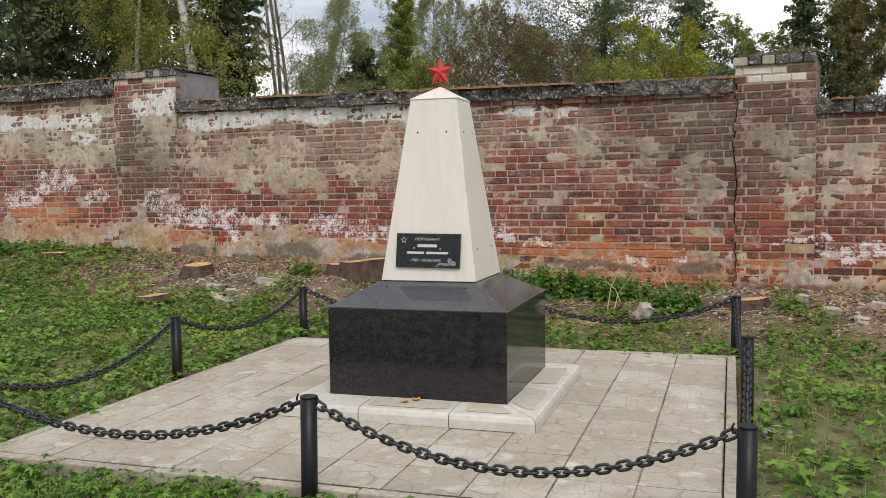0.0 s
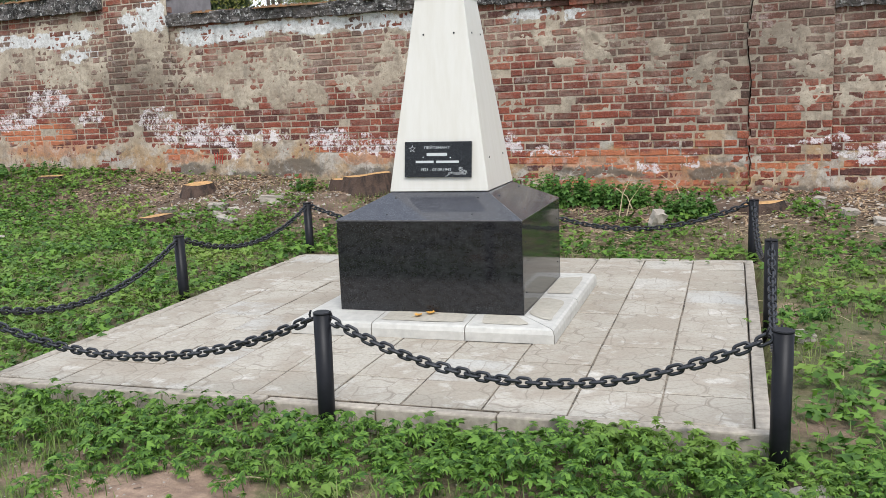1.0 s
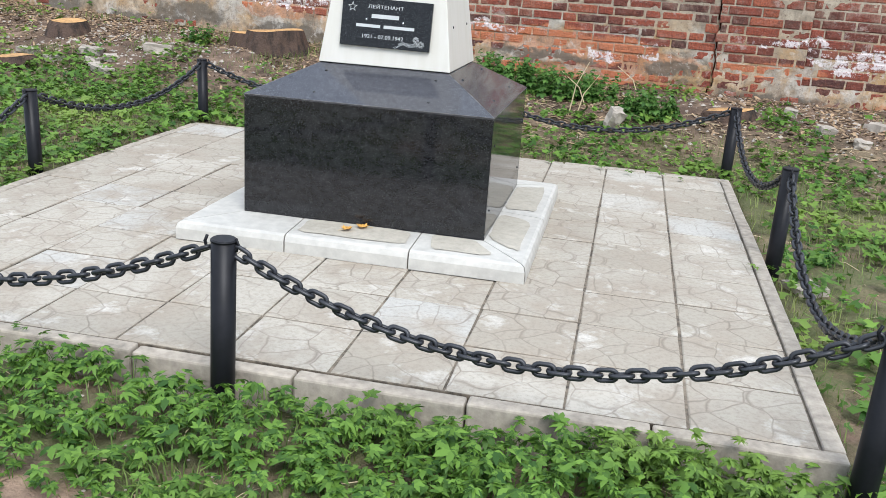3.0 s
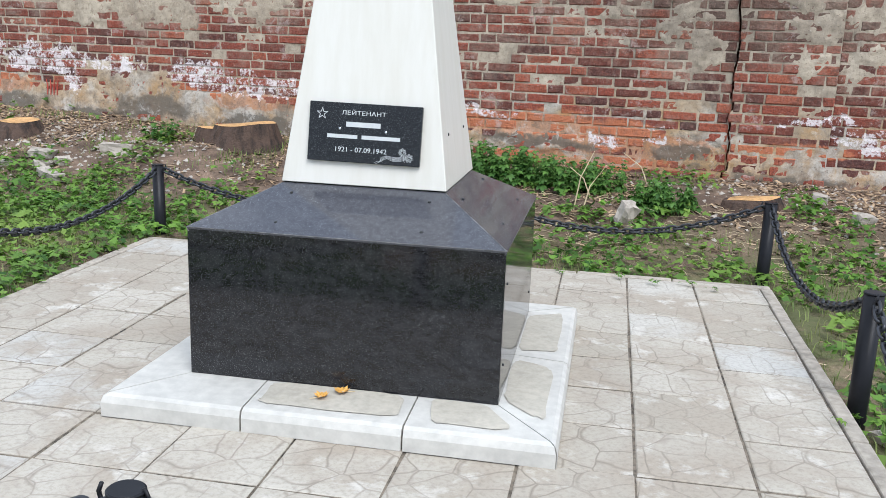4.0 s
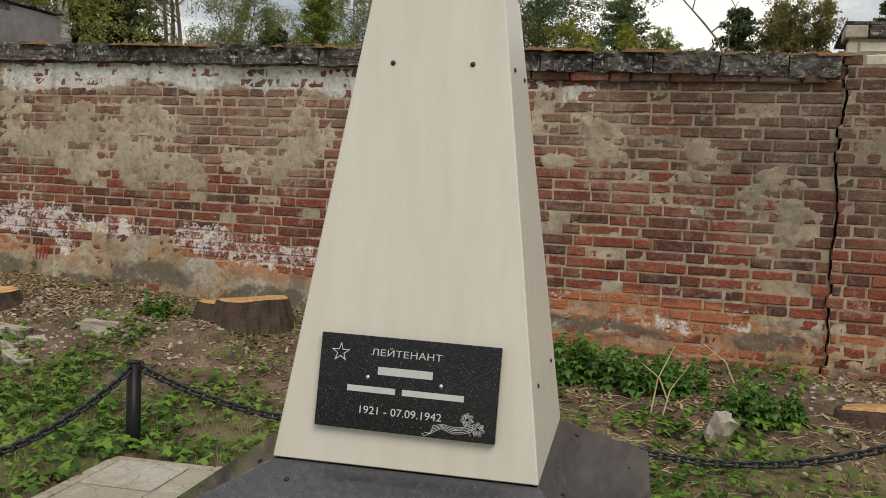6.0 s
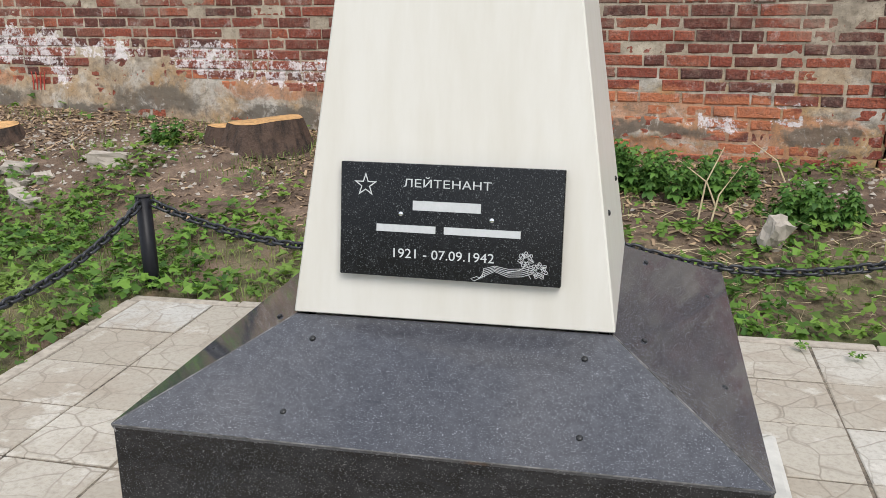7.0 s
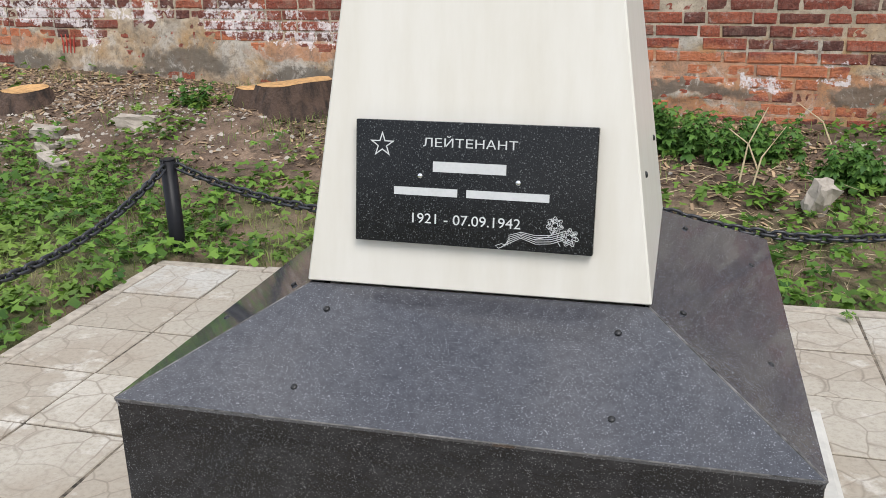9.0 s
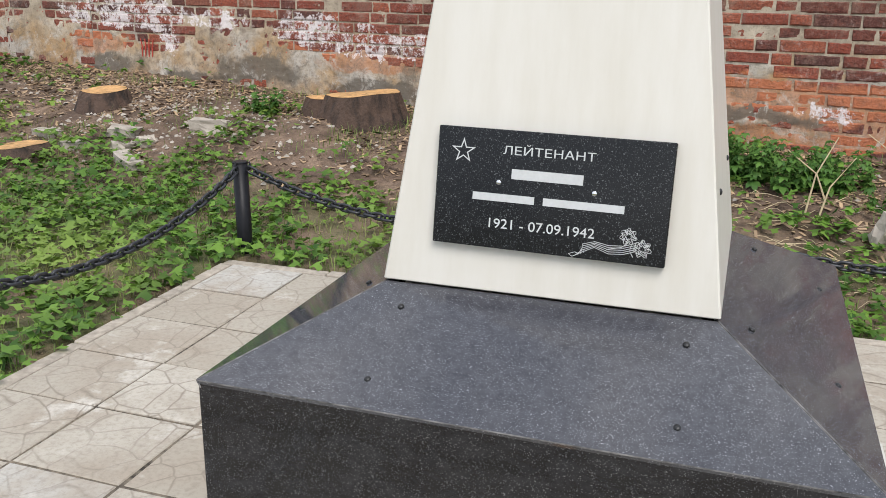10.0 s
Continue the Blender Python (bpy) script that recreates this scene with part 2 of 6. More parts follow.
    d = g.ramp(g.noise(streak, 1.6, 7.0, 0.72), 0.52, 0.70)
    c = g.mix(g.math("MULTIPLY", d, 0.50), c, (0.12, 0.105, 0.085))
    c = g.mix(g.ramp(small, 0.52, 0.84), c, (0.19, 0.15, 0.11))
    c = g.mix(g.math("MULTIPLY", g.ramp(g.noise(p, 8.5, 7.0, 0.75), 0.54, 0.66), 0.55), c, (0.20, 0.14, 0.10))
    c = g.mix(g.math("MULTIPLY", salts(g, p), 0.88), c, (0.80, 0.74, 0.73))
    dirt = g.math("MAXIMUM", g.math("MAXIMUM", g.blob(p, 1.60, 1.75, 1.7, 1.1), g.blob(p, -5.9, 1.6, 0.8, 0.7)), 0.0)
    dirt = g.ramp(g.math("ADD", g.math("MULTIPLY", dirt, 0.45), g.noise(p, 5.5, 7.0, 0.7)), 0.50, 0.88, 0.0, 0.65)
    c = g.mix(dirt, c, (0.150, 0.120, 0.090))
    pit = g.noise(p, 55, 6.0, 0.75)
    c = g.mix(g.ramp(pit, 0.56, 0.68, 0.0, 0.7), c, (0.11, 0.08, 0.06))
    c = g.mix(g.ramp(g.noise(p, 33, 5.0, 0.7), 0.60, 0.72, 0.0, 0.6), c, (0.56, 0.50, 0.42))
    return g.done(c, 0.95, g.math("ADD", small, pit), 0.7, 0.007)


def make_coping():
    g = Graph("blackened_coping")
    p = g.pos()
    n = g.noise(p, 9, 7.0, 0.72)
    c = g.mix(g.ramp(n, 0.42, 0.58), (0.030, 0.027, 0.025), (0.185, 0.168, 0.155))
    c = g.mix(g.ramp(g.noise(p, 24, 6.0, 0.7, 0.5), 0.56, 0.60), c, (0.56, 0.55, 0.52))
    c = g.mix(g.ramp(g.noise(p, 13, 7.0, 0.75), 0.58, 0.64), c, (0.022, 0.021, 0.020))
    c = g.mix(g.ramp(g.chance(), 0.6, 1.0, 0.0, 0.5), c, (0.20, 0.17, 0.15))
    return g.done(c, 0.95, g.noise(p, 30, 8.0, 0.78), 1.0, 0.035)


def make_granite(name, base, fleck, rough, film, gloss=0.5):
    g = Graph(name)
    p = g.local()
    n = g.noise(p, 420, 3.0, 0.6)
    m = g.noise(p, 60, 6.0, 0.65)
    big = g.node("ShaderNodeVectorMath", 0, "MULTIPLY", i0=p, i1=(1.0, 1.0, 1.8))
    b = g.noise(big, 15, 8.0, 0.72, 0.6)
    c = g.mix(g.ramp(m, 0.35, 0.7), base, tuple(k * 1.5 for k in base))
    c = g.mix(g.math("MULTIPLY", g.ramp(b, 0.45, 0.72), film), c, (0.11, 0.11, 0.115))
    c = g.mix(g.math("MULTIPLY", g.ramp(n, 0.60, 0.70), 0.8), c, fleck)
    return g.done(c, g.ramp(m, 0.3, 0.7, rough, rough * 1.7), g.noise(p, 300, 2.0), 0.012, 0.001, Specular_IOR_Level=gloss)


def make_white():
    g = Graph("white_cladding")
    p = g.pos()
    run = g.node("ShaderNodeVectorMath", 0, "MULTIPLY", i0=p, i1=(14.0, 14.0, 1.1))
    n = g.noise(run, 1.0, 6.0, 0.65)
    spots = g.noise(p, 38, 6.0, 0.75)
    c = g.mix(g.ramp(n, 0.38, 0.68), (0.675, 0.648, 0.580), (0.625, 0.592, 0.512))
    c = g.mix(g.ramp(spots, 0.70, 0.78, 0.0, 0.5), c, (0.40, 0.34, 0.25))
    return g.done(c, 0.34, spots, 0.05, 0.002)


def make_tile():
    g = Graph("cast_paving_tile")
    p = g.local()
    r = g.chance()
    shift = g.node("ShaderNodeCombineXYZ", 0, None, i0=g.math("MULTIPLY", g.math("FLOOR", g.math("MULTIPLY", r, 4.0)), 0.11))
    q = g.node("ShaderNodeVectorMath", 0, "ADD", i0=p, i1=shift)
    wob = g.node("ShaderNodeTexNoise", "Color", None, Vector=q, Scale=7.0, Detail=1.0)
    q = g.node("ShaderNodeVectorMath", 0, "ADD", i0=q, i1=g.node("ShaderNodeVectorMath", 0, "SCALE", i0=wob, Scale=0.06))
    v = g.tree.nodes.new("ShaderNodeTexVoronoi")
    v.feature = "DISTANCE_TO_EDGE"
    v.inputs["Scale"].default_value = 8.0
    g.put(v.inputs["Vector"], q)
    groove = g.ramp(v.outputs["Distance"], 0.0, 0.034)
    w = g.pos()
    n = g.noise(w, 55, 6.0, 0.7)
    b = g.noise(w, 2.7, 5.0, 0.6, 0.3)
    c = g.mix(r, (0.355, 0.315, 0.250), (0.49, 0.450, 0.378))
    c = g.mix(g.ramp(r, 0.91, 0.94, 0.0, 0.45), c, (0.44, 0.445, 0.43))
    c = g.mix(g.ramp(b, 0.42, 0.62), c, (0.35, 0.30, 0.235))
    c = g.mix(g.ramp(g.noise(w, 5.5, 5.0, 0.65), 0.56, 0.70), c, (0.57, 0.535, 0.47))
    c = g.mix(g.math("MULTIPLY", g.ramp(n, 0.46, 0.75), 0.6), c, (0.20, 0.17, 0.135))
    c = g.mix(g.math("MULTIPLY", g.math("SUBTRACT", 1.0, groove), g.ramp(g.noise(w, 1.9, 3.0), 0.35, 0.60, 0.15, 0.75)), c, (0.20, 0.165, 0.125))
    h = g.math("ADD", g.math("MULTIPLY", groove, 1.0), g.math("MULTIPLY", n, 0.35))
    return g.done(c, 0.86, h, 0.40, 0.003)


def make_soil():
    g = Graph("bare_soil")
    p = g.pos()
    x, y, z = g.xyz(p)
    a = g.noise(p, 2.4, 8.0, 0.72)
    b = g.noise(p, 45, 8.0, 0.75)
    c = g.mix(g.ramp(a, 0.35, 0.62), (0.15, 0.098, 0.066), (0.34, 0.235, 0.160))
    c = g.mix(g.ramp(b, 0.46, 0.78), c, (0.075, 0.050, 0.035))
    humus = g.math("MULTIPLY", g.ramp(y, 2.5, 3.5), g.ramp(g.noise(p, 5.0, 7.0, 0.72), 0.36, 0.58))
    c = g.mix(g.math("MULTIPLY", humus, 0.75), c, (0.070, 0.044, 0.030))
    d = g.node("ShaderNodeVectorMath", "Value", "DISTANCE", i0=p, i1=(-0.30, -2.30, -0.1))
    d2 = g.node("ShaderNodeVectorMath", "Value", "DISTANCE", i0=p, i1=(0.27, -2.42, -0.1))
    c = g.mix(g.math("MULTIPLY", g.ramp(g.noise(p, 3.1, 5.0, 0.6), 0.36, 0.54), g.ramp(y, 3.6, 2.4, 0.0, 0.72)), c, (0.080, 0.115, 0.028))
    sand = g.math("SUBTRACT", 1.0, g.math("MINIMUM", g.math("DIVIDE", d, 0.48), g.math("DIVIDE", d2, 0.30)))
    sand = g.ramp(g.math("ADD", sand, g.math("MULTIPLY", g.noise(p, 6, 6.0, 0.65), 1.1)), 0.55, 0.78)
    c = g.mix(sand, c, g.mix(g.ramp(g.noise(p, 11, 7.0, 0.72), 0.34, 0.60), (0.47, 0.325, 0.225), (0.27, 0.180, 0.125)))
    c = g.mix(g.ramp(g.noise(p, 160, 3.0, 0.6), 0.66, 0.76), c, (0.40, 0.31, 0.20))
    return g.done(c, 0.97, g.math("ADD", b, g.math("MULTIPLY", g.noise(p, 12, 6.0, 0.65), 2.2)), 0.85, 0.015)


def make_bark(name, dark, light, marks=False):
    g = Graph(name)
    p = g.local()
    q = g.node("ShaderNodeVectorMath", 0, "MULTIPLY", i0=p, i1=(1.0, 1.0, 3.0) if marks else (3.0, 3.0, 0.5))
    n = g.noise(q, 3.0, 6.0, 0.7)
    c = g.mix(g.ramp(n, 0.45, 0.62), light, dark)
    return g.done(c, 0.9, g.noise(p, 40, 5.0), 0.8, 0.02)


BRICK = make_brick()
PLASTER = make_plaster()
COPING = make_coping()
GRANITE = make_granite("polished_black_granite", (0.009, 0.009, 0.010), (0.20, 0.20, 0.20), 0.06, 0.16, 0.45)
# cap slabs: sky reflection put into a lighter, bluish base and flecks; film is dust
SKY_SHEEN_GRANITE = make_granite("granite_cap_with_sky_sheen", (0.046, 0.047, 0.053), (0.38, 0.38, 0.41), 0.045, 0.22)
PLAQUE = make_granite("plaque_granite", (0.006, 0.0065, 0.007), (0.19, 0.20, 0.20), 0.12, 0.03, 0.32)
TILE = make_tile()
SOIL = make_soil()
KERB = plain("concrete_kerb", (0.36, 0.315, 0.255), 0.9, 0.34, 26, 0.6, 0.006)
JOINT = plain("sand_joint", (0.14, 0.115, 0.085), 0.97, 0.85, 34, 0.8, 0.006)
WHITE_STONE = make_white()
EDGE_DUST = plain("worn_granite_edge", (0.11, 0.105, 0.10), 0.8, 0.9, 60, 0.5, 0.002)
WHITE_PAINT = plain("white_painted_concrete", (0.51, 0.490, 0.440), 0.6, 0.14, 22, 0.4, 0.003)
WORN_CEMENT = plain("worn_cement", (0.42, 0.385, 0.315), 0.88, 0.16, 40, 0.5, 0.003)
BLACK_PAINT = plain("black_enamel", (0.008, 0.008, 0.010), 0.42, 0.3, 40, 0.1, 0.001, Specular_IOR_Level=0.25)
CHAIN_PAINT = plain("black_chain_paint", (0.020, 0.021, 0.025), 0.36, 0.4, 60, 0.3, 0.001)
RED_PAINT = plain("red_enamel", (0.50, 0.022, 0.032), 0.42, 0.10, 60, 0.2, 0.001)
SCREW = plain("dark_screw", (0.012, 0.012, 0.012), 0.4, 0.2, 90, 0.1, 0.001)
CHROME = plain("chrome_cap", (0.80, 0.80, 0.80), 0.12, 0.03, 90, 0.0, 0.001, Metallic=1.0)
ENGRAVED = plain("engraved_white", (0.54, 0.55, 0.54), 0.75, 0.06, 200, 0.2, 0.001)
SILICATE = plain("white_silicate_brick", (0.60, 0.55, 0.46), 0.9, 0.15, 30, 0.5, 0.005)
GREY_RENDER = plain("grey_cement_render", (0.20, 0.185, 0.185), 0.92, 0.3, 9, 0.5, 0.006)
DRY_MOSS = plain("dry_moss", (0.165, 0.082, 0.030), 0.98, 0.5, 14, 0.9, 0.02)
CUT_WOOD = plain("fresh_cut_wood", (0.50, 0.29, 0.12), 0.85, 0.45, 26, 0.5, 0.006)
CHIP_WOOD = leaf_material("wood_chip", (0.085, 0.055, 0.036), (0.50, 0.35, 0.21), None, 0.0)
STUMP_BARK = make_bark("stump_bark", (0.022, 0.015, 0.011), (0.085, 0.052, 0.036))
RUBBLE = plain("pale_concrete_rubble", (0.38, 0.335, 0.28), 0.94, 0.25, 20, 0.8, 0.008)
STRAW = plain("dry_straw", (0.52, 0.42, 0.26), 0.85, 0.2, 50, 0.2, 0.001)
WEED_LEAF = leaf_material("weed_leaf", (0.036, 0.098, 0.016), (0.185, 0.335, 0.050), (0.25, 0.345, 0.070), 0.30)
GRASS = leaf_material("grass_blade", (0.095, 0.165, 0.036), (0.24, 0.32, 0.08), (0.36, 0.33, 0.14), 0.30)
NETTLE_LEAF = leaf_material("nettle_leaf", (0.042, 0.115, 0.022), (0.135, 0.265, 0.052), None, 0.30)
BIRCH_LEAF = leaf_material("birch_leaf", (0.17, 0.195, 0.045), (0.37, 0.39, 0.105), (0.33, 0.33, 0.085), 0.50)
PALE_LEAF = leaf_material("young_birch_leaf", (0.185, 0.225, 0.075), (0.34, 0.38, 0.15), None, 0.5)
WILLOW_LEAF = leaf_material("willow_leaf", (0.15, 0.195, 0.040), (0.30, 0.35, 0.085), None, 0.45)
SPRUCE_LEAF = leaf_material("spruce_needle", (0.038, 0.062, 0.026), (0.125, 0.170, 0.066), None, 0.2)
LARCH_LEAF = leaf_material("larch_needle", (0.055, 0.100, 0.036), (0.150, 0.215, 0.080), None, 0.35)
YELLOW_LEAF = leaf_material("yellow_green_leaf", (0.20, 0.22, 0.02), (0.36, 0.36, 0.045), None, 0.35)
OLIVE_LEAF = leaf_material("olive_bud_leaf", (0.16, 0.165, 0.055), (0.32, 0.29, 0.115), (0.36, 0.29, 0.13), 0.5)
BROWN_LEAF = leaf_material("budding_twig_leaf", (0.12, 0.085, 0.035), (0.22, 0.165, 0.07), (0.14, 0.16, 0.05), 0.3)
BIRCH_BARK = make_bark("birch_bark", (0.06, 0.055, 0.05), (0.50, 0.48, 0.44), True)
GREY_BARK = make_bark("grey_twig_bark", (0.075, 0.06, 0.05), (0.20, 0.165, 0.14))
BROWN_BARK = make_bark("conifer_bark", (0.05, 0.035, 0.025), (0.17, 0.11, 0.075))
GOLD_PETAL = plain("dried_petal", (0.62, 0.33, 0.07), 0.6, 0.3, 120, 0.3, 0.001)
RED_MARK = plain("red_paint_mark", (0.42, 0.06, 0.04), 0.9, 0.3, 60, 0.3, 0.002)


# ---- mesh helpers ----
def link(name, me, parent=None, label="", mats=()):
    ob = new(name, me)
    for m in mats:
        me.materials.append(m)
    if parent is not None:
        ob.parent = parent
    if label:
        ob["label"] = label
    return ob


def part(name, bm, material, parent=None, label="", smooth=False):
    me = bpy.data.meshes.new(name)
    bm.normal_update()
    bm.to_mesh(me)
    bm.free()
    if smooth:
        me.shade_smooth()
    return link(name, me, parent, label, [material])


def raw(name, verts, faces, material, parent=None, label="", smooth=False):
    me = bpy.data.meshes.new(name)
    me.from_pydata(verts, [], faces)
    me.validate()
    me.update()
    if smooth:
        me.shade_smooth()
    return link(name, me, parent, label, [material])


def thing(name, place, label, category, group="", kind=""):
    ob = new(name)
    ob.empty_display_size = 0.1
    ob.location = place
    return tagged(ob, label, category, group, kind)


def box(bm, lo, hi, bevel=0.0, seg=1):
    m = Matrix.Translation([(a + b) / 2 for a, b in zip(lo, hi)]) @ Matrix.Diagonal([*[b - a for a, b in zip(lo, hi)], 1])
    r = bmesh.ops.create_cube(bm, size=1, matrix=m)
    if bevel:
        es = list({e for v in r["verts"] for e in v.link_edges})
        bmesh.ops.bevel(bm, geom=es, offset=bevel, segments=seg, affect="EDGES", profile=0.5)
    return bm


def prism(bm, base, top):
    """A closed solid between two rings of as many points."""
    a = [bm.verts.new(p) for p in base]
    b = [bm.verts.new(p) for p in top]
    n = len(a)
    bm.faces.new(a[::-1])
    bm.faces.new(b)
    for i in range(n):
        bm.faces.new((a[i], a[(i + 1) % n], b[(i + 1) % n], b[i]))
    return bm


def tube(bm, pts, radii, sides=6, cap=True):
    """A tapered tube along points."""
    rings = []
    for i, p in enumerate(pts):
        p = Vector(p)
        a = Vector(pts[max(0, i - 1)])
        b = Vector(pts[min(len(pts) - 1, i + 1)])
        d = (b - a).normalized() if (b - a).length > 1e-9 else Vector((0, 0, 1))
        u = d.orthogonal().normalized() if abs(d.z) > 0.9 else d.cross(Vector((0, 0, 1))).normalized()
        w = d.cross(u)
        rings.append([bm.verts.new(p + radii[i] * (math.cos(6.28318 * k / sides) * u + math.sin(6.28318 * k / sides) * w)) for k in range(sides)])
    for r, s in zip(rings, rings[1:]):
        for k in range(sides):
            bm.faces.new((r[k], r[(k + 1) % sides], s[(k + 1) % sides], s[k]))
    if cap:
        bm.faces.new(rings[0][::-1])
        bm.faces.new(rings[-1])
    return bm


def smooth01(a, b, v):
    t = min(1.0, max(0.0, (v - a) / (b - a)))
    return t * t * (3 - 2 * t)


def fractal(x, y, z, octaves=4):
    return noise.fractal(Vector((x, y, z)), 1.0, 2.0, octaves)


# ---- plan ----
SLAB = (-1.842, 1.690, -1.235, 2.18)
KERB_W = 0.06
WALL_Y, WALL_SLOPE = 4.87, -0.13
WALL_TURN = math.atan(WALL_SLOPE)
WALL_M = Matrix.Translation((0, WALL_Y, 0)) @ Matrix.Rotation(WALL_TURN, 4, "Z")


def wall_foot(x):
    return 0.24 + 0.036 * max(0.0, -x)


def ground_height(x, y):
    cl = lambda v: max(-1.0, min(1.0, v))
    g = -0.08 - 0.035 * cl(x / 2) + 0.03 * cl((y - 0.5) / 1.8)
    g += 0.03 * max(0.0, min(4.0, -x - 2.2)) * smooth01(-3, 2, y)
    g = g + (wall_foot(x) - g) * smooth01(2.45, 4.7, y - WALL_SLOPE * x)
    rough = 0.022 * fractal(x * 1.7, y * 1.7, 3.0) + 0.010 * fractal(x * 9, y * 9, 7.0, 3)
    rough += 0.03 * max(0.0, fractal(x * 3.1, y * 3.1, 1.0)) * smooth01(2.6, 3.4, y) * (1 - smooth01(6, 8, y))
    rough += 0.055 * math.exp(-((x + 0.34) ** 2 + (y + 2.25) ** 2) / 0.10)
    g += 0.036 * (1 - smooth01(-1.7, -0.9, y)) - 0.07 * math.exp(-((x - 1.85) ** 2 + (y + 1.5) ** 2) / 0.09)
    inside = SLAB[0] - 0.1 < x < SLAB[1] + 0.1 and SLAB[2] - 0.1 < y < SLAB[3] + 0.1
    return g - 0.12 if inside else g + rough


def axis(lo, hi, step, far):
    vals = list(np.arange(lo, hi + step / 2, step))
    d, v = step, hi
    while v < far:
        d *= 1.5
        v += d
        vals.append(v)
    d, v = step, lo
    while v > -far:
        d *= 1.5
        v -= d
        vals.insert(0, v)
    return [float(v) for v in vals]


gx, gy = axis(-8.8, 4.5, 0.055, 420), axis(-5.2, 5.9, 0.055, 420)
gv = [(x, y, ground_height(x, y)) for y in gy for x in gx]
nx = len(gx)
gf = [(j * nx + i, j * nx + i + 1, (j + 1) * nx + i + 1, (j + 1) * nx + i) for j in range(len(gy) - 1) for i in range(nx - 1)]
ground = tagged(raw("ground", gv, gf, SOIL, smooth=True), "trodden brown soil with sandy patches and thin grass", "ground", kind="structure")


# ---- brick wall ----
COURSE, LONG, SHORT, JOINT_W, FACE_H = 0.0785, 0.262, 0.128, 0.013, 0.0670
rng = random.Random(5)


def crack(z):
    """How far the settlement crack beside the east pier wanders at a height."""
    return 0.030 * fractal(z * 4.1, 0.3, 2.2, 2) + 0.020 * math.copysign(1, math.sin(z * math.pi / COURSE)) * abs(fractal(z * 2.0, 7.0, 1.0, 2))


def bond(u0, u1, z0, z1, jag0=0.0, jag1=0.0):
    """Bricks of a Flemish bond: the middle, the height and the length of each."""
    out = []
    k = 0
    z = z0
    while z + 0.5 * COURSE < z1:
        u = u0 - (0.06 if k % 2 else 0.152) - rng.random() * 0.012
        head = bool(k % 2)
        lo = u0 + (crack(z + COURSE / 2) + rng.random() * 0.01 if jag0 else 0)
        hi = u1 + (crack(z + COURSE / 2) - rng.random() * 0.01 if jag1 else 0)
        while u < u1 + 0.05:
            ln = (SHORT if head else LONG) + rng.uniform(-0.008, 0.008)
            a, b = max(u, lo), min(u + ln, hi)
            if b - a > 0.035:
                out.append(((a + b) / 2, z + COURSE / 2, b - a))
            u += ln + JOINT_W
            head = not head if rng.random() > 0.06 else head
        z += COURSE
        k += 1
    return out


def brick_shape(ln, h, r, depth=0.09):
    """Verts and faces of a worn brick, its front at y = 0, facing -y."""
    j = lambda s: r.uniform(-s, s)
    c = 0.004 + r.random() * 0.005
    outer = [(sx * (ln / 2 + j(0.003)), c * 0.9 + j(0.001), sz * (h / 2 + j(0.0028))) for sx, sz in ((-1, -1), (1, -1), (1, 1), (-1, 1))]
    inner = [(sx * (ln / 2 - c - abs(j(0.004))), j(0.003), sz * (h / 2 - c - abs(j(0.003)))) for sx, sz in ((-1, -1), (1, -1), (1, 1), (-1, 1))]
    rear = [(x, depth, z) for x, _, z in outer]
    v = inner + outer + rear
    f = [(0, 1, 2, 3)]
    for i in range(4):
        k = (i + 1) % 4
        f += [(4 + i, 4 + k, k, i), (8 + i, 8 + k, 4 + k, 4 + i)]
    return v, f


def patch_mask(u, z, patches, seed):
    """How far the plaster still stands at a place of the wall: above 0 it covers the bricks."""
    du = 0.30 * fractal(u * 1.9, z * 1.9, seed + 20, 4)
    dz = 0.22 * fractal(u * 1.9, z * 1.9, seed + 30, 4)
    best = -1.0
    for cx, cz, rx, rz in patches:
        d = 1 - math.hypot((u + du - cx) / rx, (z + dz * min(1.0, 3 * rz) - cz) / rz)
        best = max(best, d)
    n = 0.26 * fractal(u * 4.1, z * 4.1, seed, 5) + 0.36 * fractal(u * 15, z * 15, seed + 4, 4)
    return min(best, 0.42 if z < 0.8 and u < -0.8 else 0.30 if u < -0.8 else 0.24) + n - 0.17


def plaster_sheet(name, u0, u1, z0, z1, patches, parent, step=0.016, front=0.0, seed=0.0, split=0):
    nu, nz = int((u1 - u0) / step) + 1, int((z1 - z0) / step) + 1
    vs = []
    for j in range(nz + 1):
        for i in range(nu + 1):
            u, z = u0 + (u1 - u0) * i / nu, z0 + (z1 - z0) * j / nz
            if (split < 0 and i == 0) or (split > 0 and i == nu):
                u += crack(z)
            m = patch_mask(u, z, patches, seed)
            lift = smooth01(-0.40, 0.02, m) * 0.45 + smooth01(0.0, 0.07, m) * 0.55
            y = 0.0060 - 0.0110 * lift + 0.0040 * fractal(u * 17, z * 17, seed, 3) + 0.0022 * fractal(u * 47, z * 47, seed + 3, 2)
            vs.append((u, front + y, z))
    w = nu + 1
    fs = [(j * w + i, j * w + i + 1, (j + 1) * w + i + 1, (j + 1) * w + i) for j in range(nz) for i in range(nu)]
    return raw(name, vs, fs, PLASTER, parent, "patchy grey-beige lime plaster and mortar", smooth=True)


